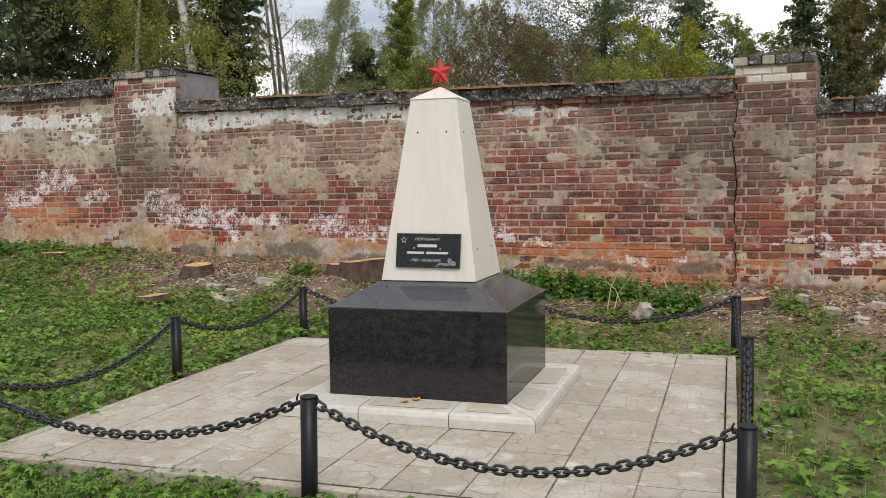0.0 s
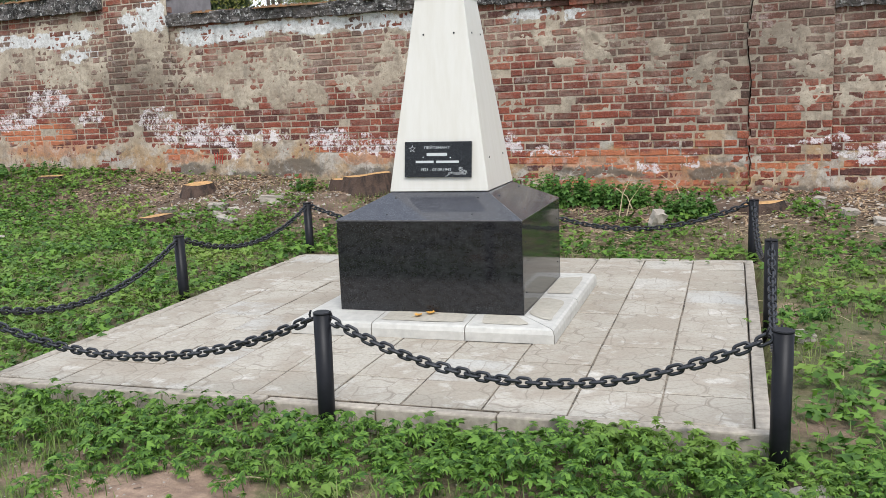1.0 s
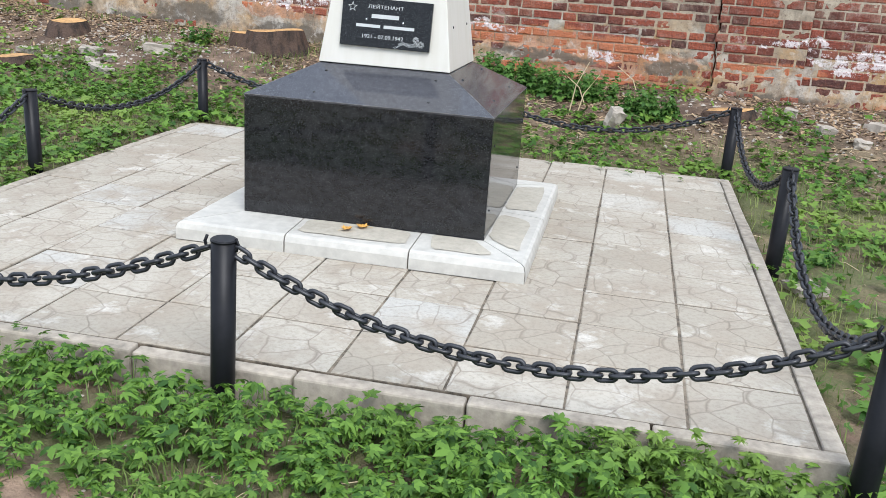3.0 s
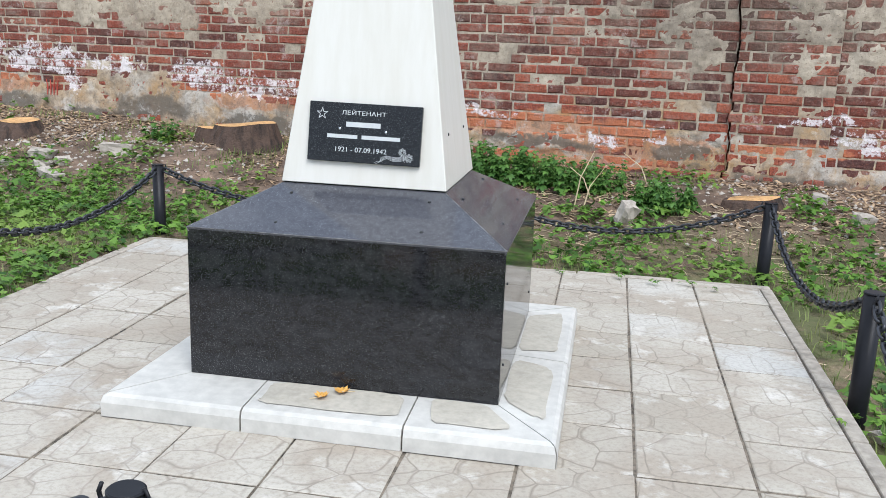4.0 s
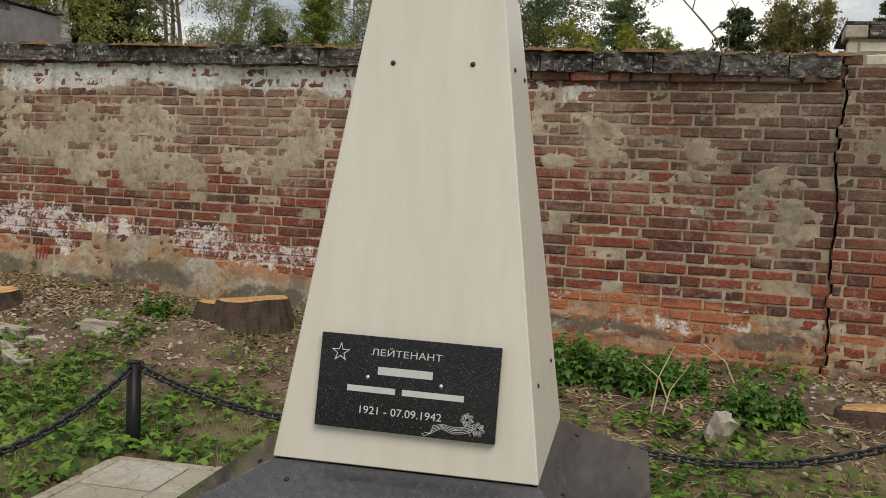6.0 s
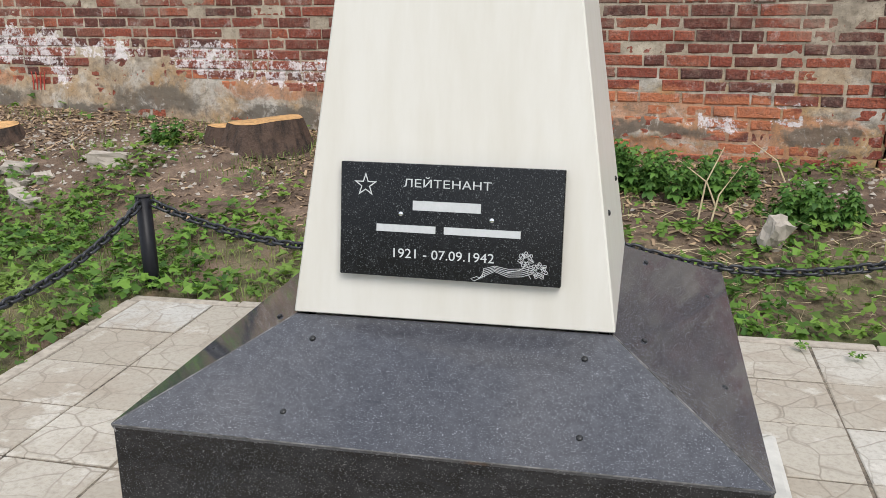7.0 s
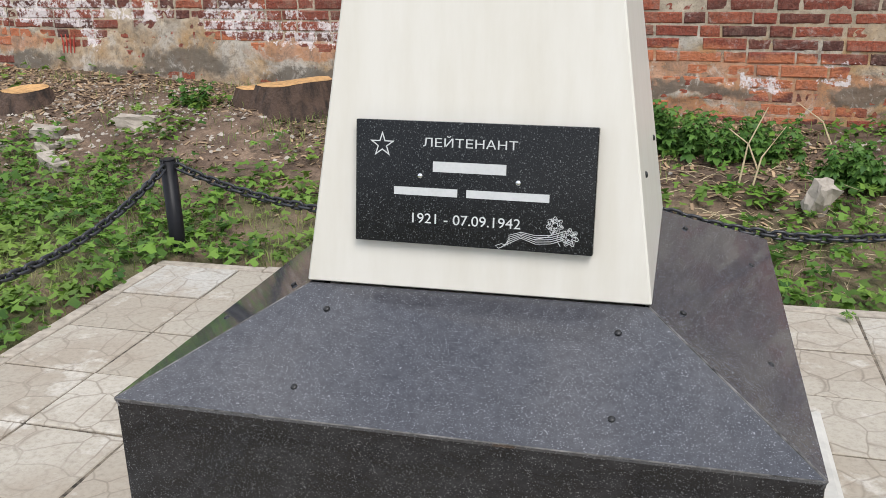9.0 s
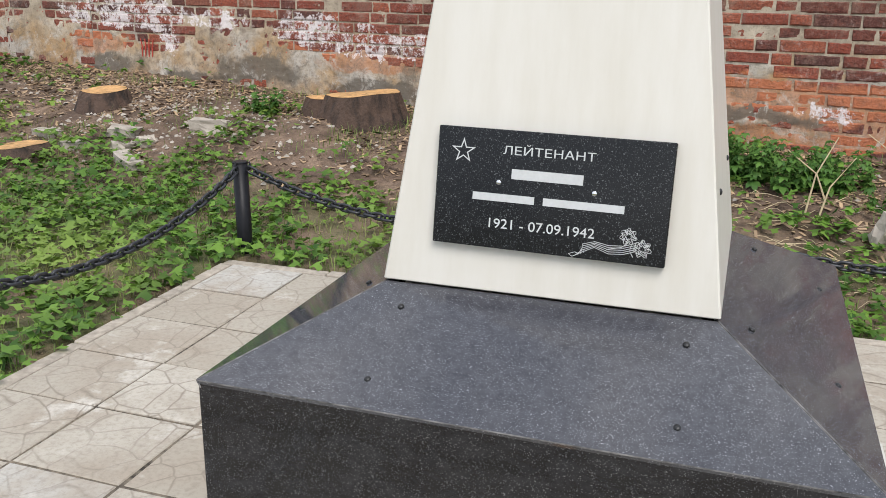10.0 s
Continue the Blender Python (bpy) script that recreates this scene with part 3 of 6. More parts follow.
def joined_bricks(name, cells, material, parent, front=0.0, h=FACE_H):
    vs, fs = [], []
    for u, z, ln in cells:
        v, f = brick_shape(ln, h, rng)
        o = len(vs)
        dy = front + rng.gauss(0, 0.0025) + (0.02 if rng.random() < 0.025 else 0.0) + (rng.uniform(0, 0.016 if u < -0.8 else 0.006) if z < 0.62 else 0.0)
        vs += [(u + x, y + dy, z + zz) for x, y, zz in v]
        fs += [tuple(o + k for k in q) for q in f]
    return raw(name, vs, fs, material, parent)


def wall_core(name, u0, u1, z1, label, front=0.0, depth=0.5):
    bm = bmesh.new()
    box(bm, (u0, front + 0.025, -0.6), (u1, front + depth, z1))
    ob = part(name, bm, PLASTER)
    ob.matrix_world = WALL_M
    return tagged(ob, label, "wall", kind="structure")


def coping_run(u0, u1, z0, z1, parent, lo, hi, front, depth=0.62, slope=0.0):
    u = u0
    while u < u1 - 0.05:
        ln = min(rng.uniform(lo, hi), u1 - u)
        if u1 - u - ln < 0.12:
            ln = u1 - u
        bm = bmesh.new()
        jz, jy = rng.uniform(-0.012, 0.012), rng.uniform(-0.015, 0.015)
        base = slope * (u - u0)
        box(bm, (u + 0.005, front + jy, z0 + base), (u + ln - 0.005, front + depth, z1 + base + jz))
        bmesh.ops.subdivide_edges(bm, edges=bm.edges[:], cuts=11, use_grid_fill=True)
        for v in bm.verts:
            q = v.co * 9
            v.co += 0.020 * Vector((0.5 * fractal(q.x, q.y, q.z + 9, 3), fractal(q.x + 5, q.y, q.z, 4), 0.8 * fractal(q.x, q.y + 5, q.z, 4)))
            q = v.co * 34
            v.co += 0.012 * Vector((0, fractal(q.x, q.y, q.z, 2), fractal(q.z, q.x, q.y, 2)))
        part("coping_stone", bm, COPING, parent)
        u += ln


def moss_run(name, u0, u1, z, parent, amount, y0=-0.06, y1=0.45, slope=0.0):
    vs, fs = [], []
    for _ in range(int((u1 - u0) * amount)):
        u, y = rng.uniform(u0, u1), rng.uniform(y0, y1)
        top = z + slope * (u - u0)
        if fractal(u * 1.3, y * 3, 2.0, 3) < -0.15:
            continue
        r, h = rng.uniform(0.02, 0.065), rng.uniform(0.008, 0.030)
        o = len(vs)
        ring = [(u + r * math.cos(k * 1.0472) * rng.uniform(0.7, 1.2), y + r * math.sin(k * 1.0472) * rng.uniform(0.7, 1.2), top - 0.015) for k in range(6)]
        vs += ring + [(u + rng.uniform(-r, r) * 0.4, y, top + h)]
        fs += [(o + k, o + (k + 1) % 6, o + 6) for k in range(6)]
    return tagged(raw(name, vs, fs, DRY_MOSS, parent, "dry orange-brown moss cushions", smooth=True), kind="stuff")


LEFT_PILLAR, RIGHT_PILLAR = (-6.44, -5.34), (1.755, 2.505)

mid_wall = wall_core("wall_north", LEFT_PILLAR[1], RIGHT_PILLAR[0] - 0.05, 2.29, "old red brick wall with crumbling plaster and white salts")
left_wall = wall_core("wall_northwest", -14.0, LEFT_PILLAR[0], 2.61, "old plastered red brick wall, flaking to bare brick")
right_wall = wall_core("wall_northeast", RIGHT_PILLAR[1], 9.0, 1.95, "weathered red brick wall with faded plaster patches")

MID_PATCHES = [(-4.80, 2.19, 0.55, 0.15), (-4.15, 2.18, 0.55, 0.14), (-3.50, 2.19, 0.50, 0.13), (-2.85, 2.18, 0.50, 0.14), (-2.20, 2.16, 0.50, 0.14), (-1.55, 2.13, 0.50, 0.12),
               (-0.45, 2.09, 0.38, 0.10), (0.05, 2.06, 0.24, 0.08),
               (-4.50, 1.62, 0.58, 0.22), (-3.70, 1.66, 0.55, 0.28), (-3.35, 1.38, 0.22, 0.20), (-3.72, 1.40, 0.20, 0.16), (-4.50, 1.40, 0.20, 0.12), (-5.12, 1.74, 0.28, 0.30),
               (-2.20, 1.68, 0.30, 0.30), (-2.58, 1.46, 0.24, 0.16), (-1.30, 1.72, 0.40, 0.30), (-4.10, 1.88, 0.50, 0.08),
               (-5.15, 0.52, 0.60, 0.20), (-4.40, 0.50, 0.55, 0.18), (-3.66, 0.62, 0.48, 0.30), (-2.90, 0.52, 0.60, 0.20), (-2.10, 0.48, 0.60, 0.19), (-1.30, 0.42, 0.60, 0.18),
               (-0.50, 1.86, 0.28, 0.14), (0.28, 1.78, 0.14, 0.20), (0.87, 1.71, 0.18, 0.09), (1.46, 1.51, 0.15, 0.09), (1.33, 1.36, 0.13, 0.09), (1.47, 1.18, 0.10, 0.20),
               (0.76, 1.51, 0.12, 0.08), (0.20, 0.44, 0.42, 0.07), (1.40, 0.38, 0.20, 0.08), (1.54, 0.52, 0.12, 0.10), (-0.10, 1.58, 0.20, 0.06)]
LEFT_PATCHES = [(-8.60, 2.32, 1.50, 0.24), (-7.06, 2.30, 1.00, 0.20), (-8.27, 2.00, 1.50, 0.24), (-6.95, 1.80, 0.65, 0.25), (-7.39, 0.68, 1.30, 0.25), (-9.26, 0.65, 1.20, 0.24)]
RIGHT_PATCHES = [(2.75, 1.47, 0.38, 0.16), (2.62, 1.22, 0.18, 0.22), (3.3, 1.30, 0.35, 0.18), (3.0, 0.26, 0.9, 0.13), (4.4, 1.2, 1.0, 0.4)]

plaster_sheet("mortar", LEFT_PILLAR[1], RIGHT_PILLAR[0] - 0.004, 0.05, 2.29, MID_PATCHES, mid_wall, seed=1.0, split=1)
plaster_sheet("mortar", -10.0, LEFT_PILLAR[0], 0.2, 2.61, LEFT_PATCHES, left_wall, 0.022, seed=5.0)
plaster_sheet("mortar", RIGHT_PILLAR[1], 5.0, 0.0, 1.95, RIGHT_PATCHES, right_wall, 0.02, seed=9.0)

coping_run(LEFT_PILLAR[1], -1.2, 2.315, 2.455, mid_wall, 0.5, 1.1, -0.07, slope=-0.0185)
coping_run(-1.2, RIGHT_PILLAR[0] - 0.01, 2.238, 2.375, mid_wall, 0.26, 0.44, -0.055, slope=-0.019)
coping_run(-10.0, LEFT_PILLAR[0], 2.61, 2.82, left_wall, 0.6, 1.2, -0.08)
coping_run(RIGHT_PILLAR[1], 5.0, 1.935, 2.07, right_wall, 0.25, 0.5, -0.05)
moss_run("moss", LEFT_PILLAR[1], RIGHT_PILLAR[0], 2.465, mid_wall, 620, y0=-0.085, slope=-0.0185)
moss_run("moss", -10.0, LEFT_PILLAR[0], 2.83, left_wall, 420, y0=-0.09)
moss_run("moss", RIGHT_PILLAR[1], 5.0, 2.075, right_wall, 130)


def wall_pillar(name, span, z1, patches, side, label, seed, pale):
    """A brick pier in the wall, rising above it, with a brick-on-edge cap."""
    u0, u1 = span
    front = -0.03 if pale > 0.2 else -0.006
    pier = thing(name, (0, 0, 0), label, "pillar", kind="structure")
    pier.matrix_world = WALL_M
    bm = bmesh.new()
    box(bm, (u0 + (0.05 if pale > 0.2 else 0.01), front + 0.02, -0.5), (u1 - 0.01, 0.88, z1 - 0.02))
    part("core", bm, side, pier, "rendered grey flank" if side is GREY_RENDER else "")
    cap_h = 0.085
    gap = 0.013 if pale > 0.2 else 0.004
    cells = bond(u0 + gap * 0.4, u1, 0.06, z1 - cap_h - 0.02, gap)
    top = [c for c in cells if c[1] > z1 - pale - cap_h and rng.random() < 0.8] if pale else []
    joined = [c for c in cells if c not in top]
    tagged(joined_bricks("brickwork", joined, BRICK, pier, front), kind="stuff")
    for u, z, ln in top:
        v, f = brick_shape(ln, FACE_H, rng)
        raw("pale_brick", [(u + x, y + front, z + q) for x, y, q in v], f, SILICATE, pier)
    plaster_sheet("mortar", u0 + gap, u1, 0.06, z1 - cap_h, patches, pier, 0.02, front, seed, -1 if pale > 0.2 else 0)
    n = round((u1 - u0) / 0.125)
    for i in range(n):
        a, b = u0 + (u1 - u0) * i / n, u0 + (u1 - u0) * (i + 1) / n
        bm = bmesh.new()
        box(bm, (a + 0.005 - (0.02 if i == 0 else 0), front - 0.03, z1 - cap_h + rng.uniform(-0.004, 0.004)), (b - 0.005, front + 0.25, z1 + rng.uniform(-0.008, 0.006)), 0.008)
        part("cap_brick", bm, COPING if rng.random() < 0.45 or not pale else KERB, pier)
    bm = bmesh.new()
    box(bm, (u0 - 0.015, front - 0.025, z1 + 0.002), (u1 + 0.015, 0.90, z1 + 0.022))
    bmesh.ops.subdivide_edges(bm, edges=bm.edges[:], cuts=8, use_grid_fill=True)
    for v in bm.verts:
        v.co += Vector((0.008 * fractal(v.co.x * 8, v.co.y * 8, 1), 0.014 * fractal(v.co.x * 9, v.co.y * 9, 4), 0.012 * fractal(v.co.x * 6, v.co.y * 6, 8)))
    part("top_slab", bm, COPING, pier, smooth=True)
    return pier


wall_pillar("wall_pillar_west", LEFT_PILLAR, 2.885, [(-5.57, 2.27, 0.39, 0.42), (-5.68, 1.79, 0.28, 0.36), (-5.96, 0.69, 0.55, 0.26)], GREY_RENDER,
            "brick wall pier with flaking whitewash and grey rendered flank", 3.0, 0.11)
wall_pillar("wall_pillar_east", RIGHT_PILLAR, 2.515, [(2.02, 1.70, 0.16, 0.14), (2.36, 1.45, 0.18, 0.14), (2.1, 0.33, 0.5, 0.14), (2.30, 1.15, 0.12, 0.10)], COPING,
            "brick wall pier topped with pale silicate bricks", 7.0, 0.205)


# rubble filling deep behind the settlement crack
bm = bmesh.new()
box(bm, (RIGHT_PILLAR[0] - 0.08, 0.12, -0.4), (RIGHT_PILLAR[0] + 0.08, 0.45, 2.20))
part("crack_filling", bm, BRICK, mid_wall)

# a course of dark bricks that juts out under the east coping
u = -0.72
while u < RIGHT_PILLAR[0] - 0.10:
    ln = min(rng.choice((0.262, 0.262, 0.128)) + rng.uniform(-0.01, 0.01), RIGHT_PILLAR[0] - 0.02 - u)
    v, f = brick_shape(ln, 0.062, rng, 0.06)
    ob = raw("corbel_brick", v, f, BRICK, mid_wall)
    ob.location = (u + ln / 2, -0.030 - rng.random() * 0.012, 2.196 - 0.010 * (u + 0.7) + rng.uniform(-0.004, 0.004))
    u += ln + 0.014

# ---- paving and kerb ----
bm = bmesh.new()
box(bm, (SLAB[0], SLAB[2], -0.30), (SLAB[1], SLAB[3], -0.0045))
paving = tagged(part("pavement", bm, JOINT), "square plot paved with grey-beige cast concrete tiles", "paving", kind="structure")


def tile_mesh(w, d, seed):
    r = random.Random(seed)
    c = 0.004
    bm = bmesh.new()
    o = [(sx * w / 2 + r.uniform(-.0015, .0015), sy * d / 2 + r.uniform(-.0015, .0015)) for sx, sy in ((-1, -1), (1, -1), (1, 1), (-1, 1))]
    i = [(x - math.copysign(c, x), y - math.copysign(c, y)) for x, y in o]
    b0 = [bm.verts.new((x, y, -0.04)) for x, y in o]
    b1 = [bm.verts.new((x, y, -0.003)) for x, y in o]
    b2 = [bm.verts.new((x, y, r.uniform(-0.0008, 0.0008))) for x, y in i]
    for a, b in ((b0, b1), (b1, b2)):
        for k in range(4):
            bm.faces.new((a[k], a[(k + 1) % 4], b[(k + 1) % 4], b[k]))
    bm.faces.new(b2)
    me = bpy.data.meshes.new("paving_tile")
    bm.to_mesh(me)
    bm.free()
    me.materials.append(TILE)
    return me


NT = 10
tw, td = (SLAB[1] - SLAB[0]) / NT, (SLAB[3] - SLAB[2]) / NT
tile_meshes = [tile_mesh(tw - 0.008, td - 0.009, s) for s in range(6)]
trng = random.Random(11)


# ---- monument ----
PC = 0.539
monument = thing("memorial_obelisk", (0, PC, 0), "white obelisk with red star on polished black granite pedestal", "monument")
H0, H1, H2, H3, H4 = 0.088, 0.607, 0.738, 1.828, 1.914
A0, A1, A2 = 0.539, 0.296, 0.145


def at_front(k, p):
    """Turns a point of the front side by k quarter turns about the axis."""
    x, y, z = p
    for _ in range(k):
        x, y = -y, x
    return (x, y, z)


def panel(name, k, ring, thick, material, label=""):
    """A slab whose outer face is the ring on side k."""
    a, b, c = (Vector(q) for q in ring[:3])
    n = (b - a).cross(c - a).normalized()
    bm = bmesh.new()
    prism(bm, [at_front(k, Vector(q) - n * thick) for q in ring], [at_front(k, q) for q in ring])
    bmesh.ops.recalc_face_normals(bm, faces=bm.faces[:])
    bmesh.ops.bevel(bm, geom=bm.edges[:], offset=0.0016, segments=1, affect="EDGES")
    small = [f.index for f in bm.faces if f.calc_area() < 0.01]
    ob = part(name, bm, material, monument, label)
    if material is SKY_SHEEN_GRANITE:
        ob.data.materials.append(EDGE_DUST)
        for i in small:
            ob.data.polygons[i].material_index = 1
    return ob


for k in range(4):
    g = 0.0015
    cover = 0.02 if k % 2 == 0 else -0.0005
    panel("pedestal_panel", k, [(-A0 + (0 if k % 2 == 0 else 0.021), -A0, H0), (A0 - (0 if k % 2 == 0 else 0.021), -A0, H0), (A0 - (0 if k % 2 == 0 else 0.021), -A0, H1 - g), (-A0 + (0 if k % 2 == 0 else 0.021), -A0, H1 - g)], 0.02, GRANITE,
          "polished black granite slab")
    o = 0.004
    # the sloping slabs carry the sky's sheen in their colour
    panel("cap_panel", k, [(-A0 - o + g, -A0 - o, H1), (A0 + o - g, -A0 - o, H1), (A2 * 0 + A1 - 0.004 - g, -A1 + 0.004, H2), (-A1 + 0.004 + g, -A1 + 0.004, H2)], 0.018, SKY_SHEEN_GRANITE,
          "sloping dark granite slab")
    panel("shaft_panel", k, [(-A1 + g, -A1, H2 + 0.004), (A1 - g, -A1, H2 + 0.004), (A2 - g, -A2, H3), (-A2 + g, -A2, H3)], 0.012, WHITE_STONE, "white tapered facing panel")
    e = 0.006
    panel("roof_panel", k, [(-A2 - e + g, -A2 - e, H3 + 0.004), (A2 + e - g, -A2 - e, H3 + 0.004), (0.004, -0.004, H4), (-0.004, -0.004, H4)], 0.008, WHITE_STONE, "white pyramid facing")
bm = bmesh.new()
box(bm, (-A1 + 0.03, -A1 + 0.03, 0.02), (A1 - 0.03, A1 - 0.03, H2 - 0.01))
part("core", bm, KERB, monument)


def face_point(k, x, t, a, b, za, zb, out=0.0):
    """A point on a sloping side: x across, t from its foot to its head."""
    y = -(a + (b - a) * t)
    return at_front(k, (x, y - out, za + (zb - za) * t))


def screw(p, k, tilt, r=0.006):
    bm = bmesh.new()
    bmesh.ops.create_uvsphere(bm, u_segments=10, v_segments=6, radius=r)
    bmesh.ops.transform(bm, matrix=Matrix.Diagonal((1, 1, 0.55, 1)), verts=bm.verts[:])
    ob = part("screw", bm, SCREW, monument, "dark screw head", True)
    ob.matrix_local = Matrix.Translation(p) @ Matrix.Rotation(k * math.pi / 2, 4, "Z") @ Matrix.Rotation(tilt, 4, "X")


cap_tilt = math.atan2(H2 - H1, A0 - A1)
lean = math.atan2(A1 - A2, H3 - H2)
for k in range(4):
    for x, t in ((-0.242, 0.80), (0.248, 0.80), (-0.245, 0.21), (0.252, 0.22)):
        screw(face_point(k, x, t, A0, A1, H1, H2, 0.002), k, cap_tilt)
    for x, t in ((-0.091, 0.817), (0.091, 0.817), (-0.16, 0.17) if k else (9, 9), (0.16, 0.17) if k else (9, 9)):
        if x < 9:
            screw(face_point(k, x, t, A1, A2, H2, H3, 0.0015), k, math.pi / 2 - lean)
    screw(face_point(k, 0.0, 0.32, A2, 0, H3, H4, 0.007), k, math.atan2(H4 - H3, A2), 0.005)
    if k % 2:
        for x in (-0.46, 0.46):
            for z in (0.20, 0.48):
                screw(at_front(k, (x, -A0 - 0.001, z)), k, math.pi / 2, 0.005)


def star_mesh(radius, thick, inner=0.40):
    bm = bmesh.new()
    ring = []
    for i in range(10):
        r = radius if i % 2 == 0 else radius * inner
        a = math.pi / 2 + i * math.pi / 5
        ring.append(bm.verts.new((r * math.cos(a), 0, r * math.sin(a))))
    f, b = bm.verts.new((0, -thick, 0)), bm.verts.new((0, thick, 0))
    for i in range(10):
        bm.faces.new((ring[i], f, ring[(i + 1) % 10]))
        bm.faces.new((ring[(i + 1) % 10], b, ring[i]))
    bmesh.ops.recalc_face_normals(bm, faces=bm.faces[:])
    return bm


star = part("star", star_mesh(0.097, 0.026), RED_PAINT, monument, "red five-pointed metal star")
star.location = (0, 0, 2.003)
bm = bmesh.new()
tube(bm, [(0, 0, -0.10), (0, 0, -0.02)], [0.006, 0.006], 10)
part("stem", bm, RED_PAINT, star, "thin red stem", True)

# plaque, in its own frame: x across, z up the face, -y outwards
PW, PH, PT = 0.400, 0.203, 0.016
bm = bmesh.new()
box(bm, (-PW / 2, -PT, -PH / 2), (PW / 2, 0, PH / 2), 0.0015)
plaque = part("name_plaque", bm, PLAQUE, monument, "black granite plaque with white engraving")
pt = (0.921 - H2) / (H3 - H2)
plaque.matrix_local = Matrix.Translation(face_point(0, 0.001, pt, A1, A2, H2, H3, 0.002)) @ Matrix.Rotation(-lean, 4, "X") @ Matrix.Rotation(radians(0.6), 4, "Y")


def on_plaque(u, v):
    """Plaque fractions, from its left and its top, to its own metres."""
    return ((u - 0.5) * PW, (0.5 - v) * PH)


def writing(body, u, v, width, height):
    cu = bpy.data.curves.new("lettering", "FONT")
    cu.body, cu.align_x, cu.align_y, cu.extrude = body, "CENTER", "CENTER", 0.0004
    ob = new("lettering", cu)
    bpy.context.view_layer.update()
    me = bpy.data.meshes.new_from_object(ob.evaluated_get(bpy.context.evaluated_depsgraph_get()))
    bpy.data.objects.remove(ob)
    co = np.array([w.co[:] for w in me.vertices])
    lo, hi = co.min(0), co.max(0)
    x, z = on_plaque(u, v)
    for w in me.vertices:
        a, b, c = w.co
        w.co = (x + (a - (lo[0] + hi[0]) / 2) / (hi[0] - lo[0]) * width, -PT - 0.0006 - c, z + (b - (lo[1] + hi[1]) / 2) / (hi[1] - lo[1]) * height)
    me.update()
    return link("lettering", me, plaque, "white engraved lettering", [ENGRAVED])


def bar(u, v, width, height):
    x, z = on_plaque(u, v)
    bm = bmesh.new()
    box(bm, (x - width / 2, -PT - 0.0010, z - height / 2), (x + width / 2, -PT - 0.0001, z + height / 2))
    return part("lettering_bar", bm, ENGRAVED, plaque, "white engraved bar")


writing("ЛЕЙТЕНАНТ", 0.487, 0.155, 0.157, 0.0185)
writing("1921 - 07.09.1942", 0.478, 0.785, 0.182, 0.0165)
bar(0.487, 0.36, 0.122, 0.017)
bar(0.305, 0.567, 0.108, 0.013)
bar(0.648, 0.567, 0.136, 0.013)
# star outline
bm = bmesh.new()
rings = []
for rad in (0.0225, 0.0165):
    ring = []
    for i in range(10):
        r = rad if i % 2 == 0 else rad * 0.39
        a = math.pi / 2 + i * math.pi / 5
        x, z = on_plaque(0.116, 0.20)
        ring.append(bm.verts.new((x + r * math.cos(a), -PT - 0.0006, z + r * math.sin(a))))
    rings.append(ring)
for i in range(10):
    k = (i + 1) % 10
    bm.faces.new((rings[0][i], rings[0][k], rings[1][k], rings[1][i]))
bmesh.ops.recalc_face_normals(bm, faces=bm.faces[:])
part("star_emblem", bm, ENGRAVED, plaque, "engraved star outline")
# carnations tied with a ribbon
bm = bmesh.new()
frng = random.Random(3)


def stroke(pts, r=0.00055):
    tube(bm, [(on_plaque(u, v)[0], -PT - 0.0004, on_plaque(u, v)[1]) for u, v in pts], [r] * len(pts), 4)


for i in range(5):
    o = i * 0.017
    stroke([(0.62 + 0.012 * i, 0.99 - o * 0.6), (0.66, 0.945 - o), (0.71, 0.895 - o * 0.7), (0.77, 0.935 - o), (0.83, 0.925 - o), (0.88, 0.89 - o)])
for cu, cv, rr in ((0.845, 0.775, 0.030), (0.905, 0.865, 0.032)):
    for ring in range(3):
        q = rr * (1 - 0.3 * ring)
        stroke([(cu + q * (1 + 0.22 * math.sin(7 * a)) * math.cos(a), cv + 1.95 * q * (1 + 0.22 * math.sin(7 * a)) * math.sin(a)) for a in np.linspace(0, 6.2832, 36)])
    for _ in range(12):
        a, b = frng.uniform(0, 6.28), frng.uniform(0.2, 0.9)
        stroke([(cu + rr * b * math.cos(a), cv + 1.95 * rr * b * math.sin(a)), (cu + rr * 1.05 * math.cos(a + 0.2), cv + 2.0 * rr * math.sin(a + 0.2))])
stroke([(0.845, 0.83), (0.82, 0.87), (0.76, 0.90)])
stroke([(0.86, 0.84), (0.855, 0.89), (0.87, 0.94)])
stroke([(0.62, 0.99), (0.605, 0.97), (0.63, 0.95), (0.65, 0.96)])
part("carnation_engraving", bm, ENGRAVED, plaque, "engraved carnations with ribbon")
for u, v in ((0.281, 0.44), (0.690, 0.457)):
    bm = bmesh.new()
    bmesh.ops.create_uvsphere(bm, u_segments=14, v_segments=8, radius=0.0048)
    x, z = on_plaque(u, v)
    bmesh.ops.transform(bm, matrix=Matrix.Translation((x, -PT - 0.001, z)) @ Matrix.Diagonal((1, 0.6, 1, 1)), verts=bm.verts[:])
    part("cap_nut", bm, CHROME, plaque, "chrome cap nut", True)

# white border of cast stones round the pedestal
border = thing("pedestal_border", (0, PC, 0), "white-painted concrete border stones round the pedestal", "border")
BX, BF, BB, BZ = 0.748, -0.236, 1.262, 0.078


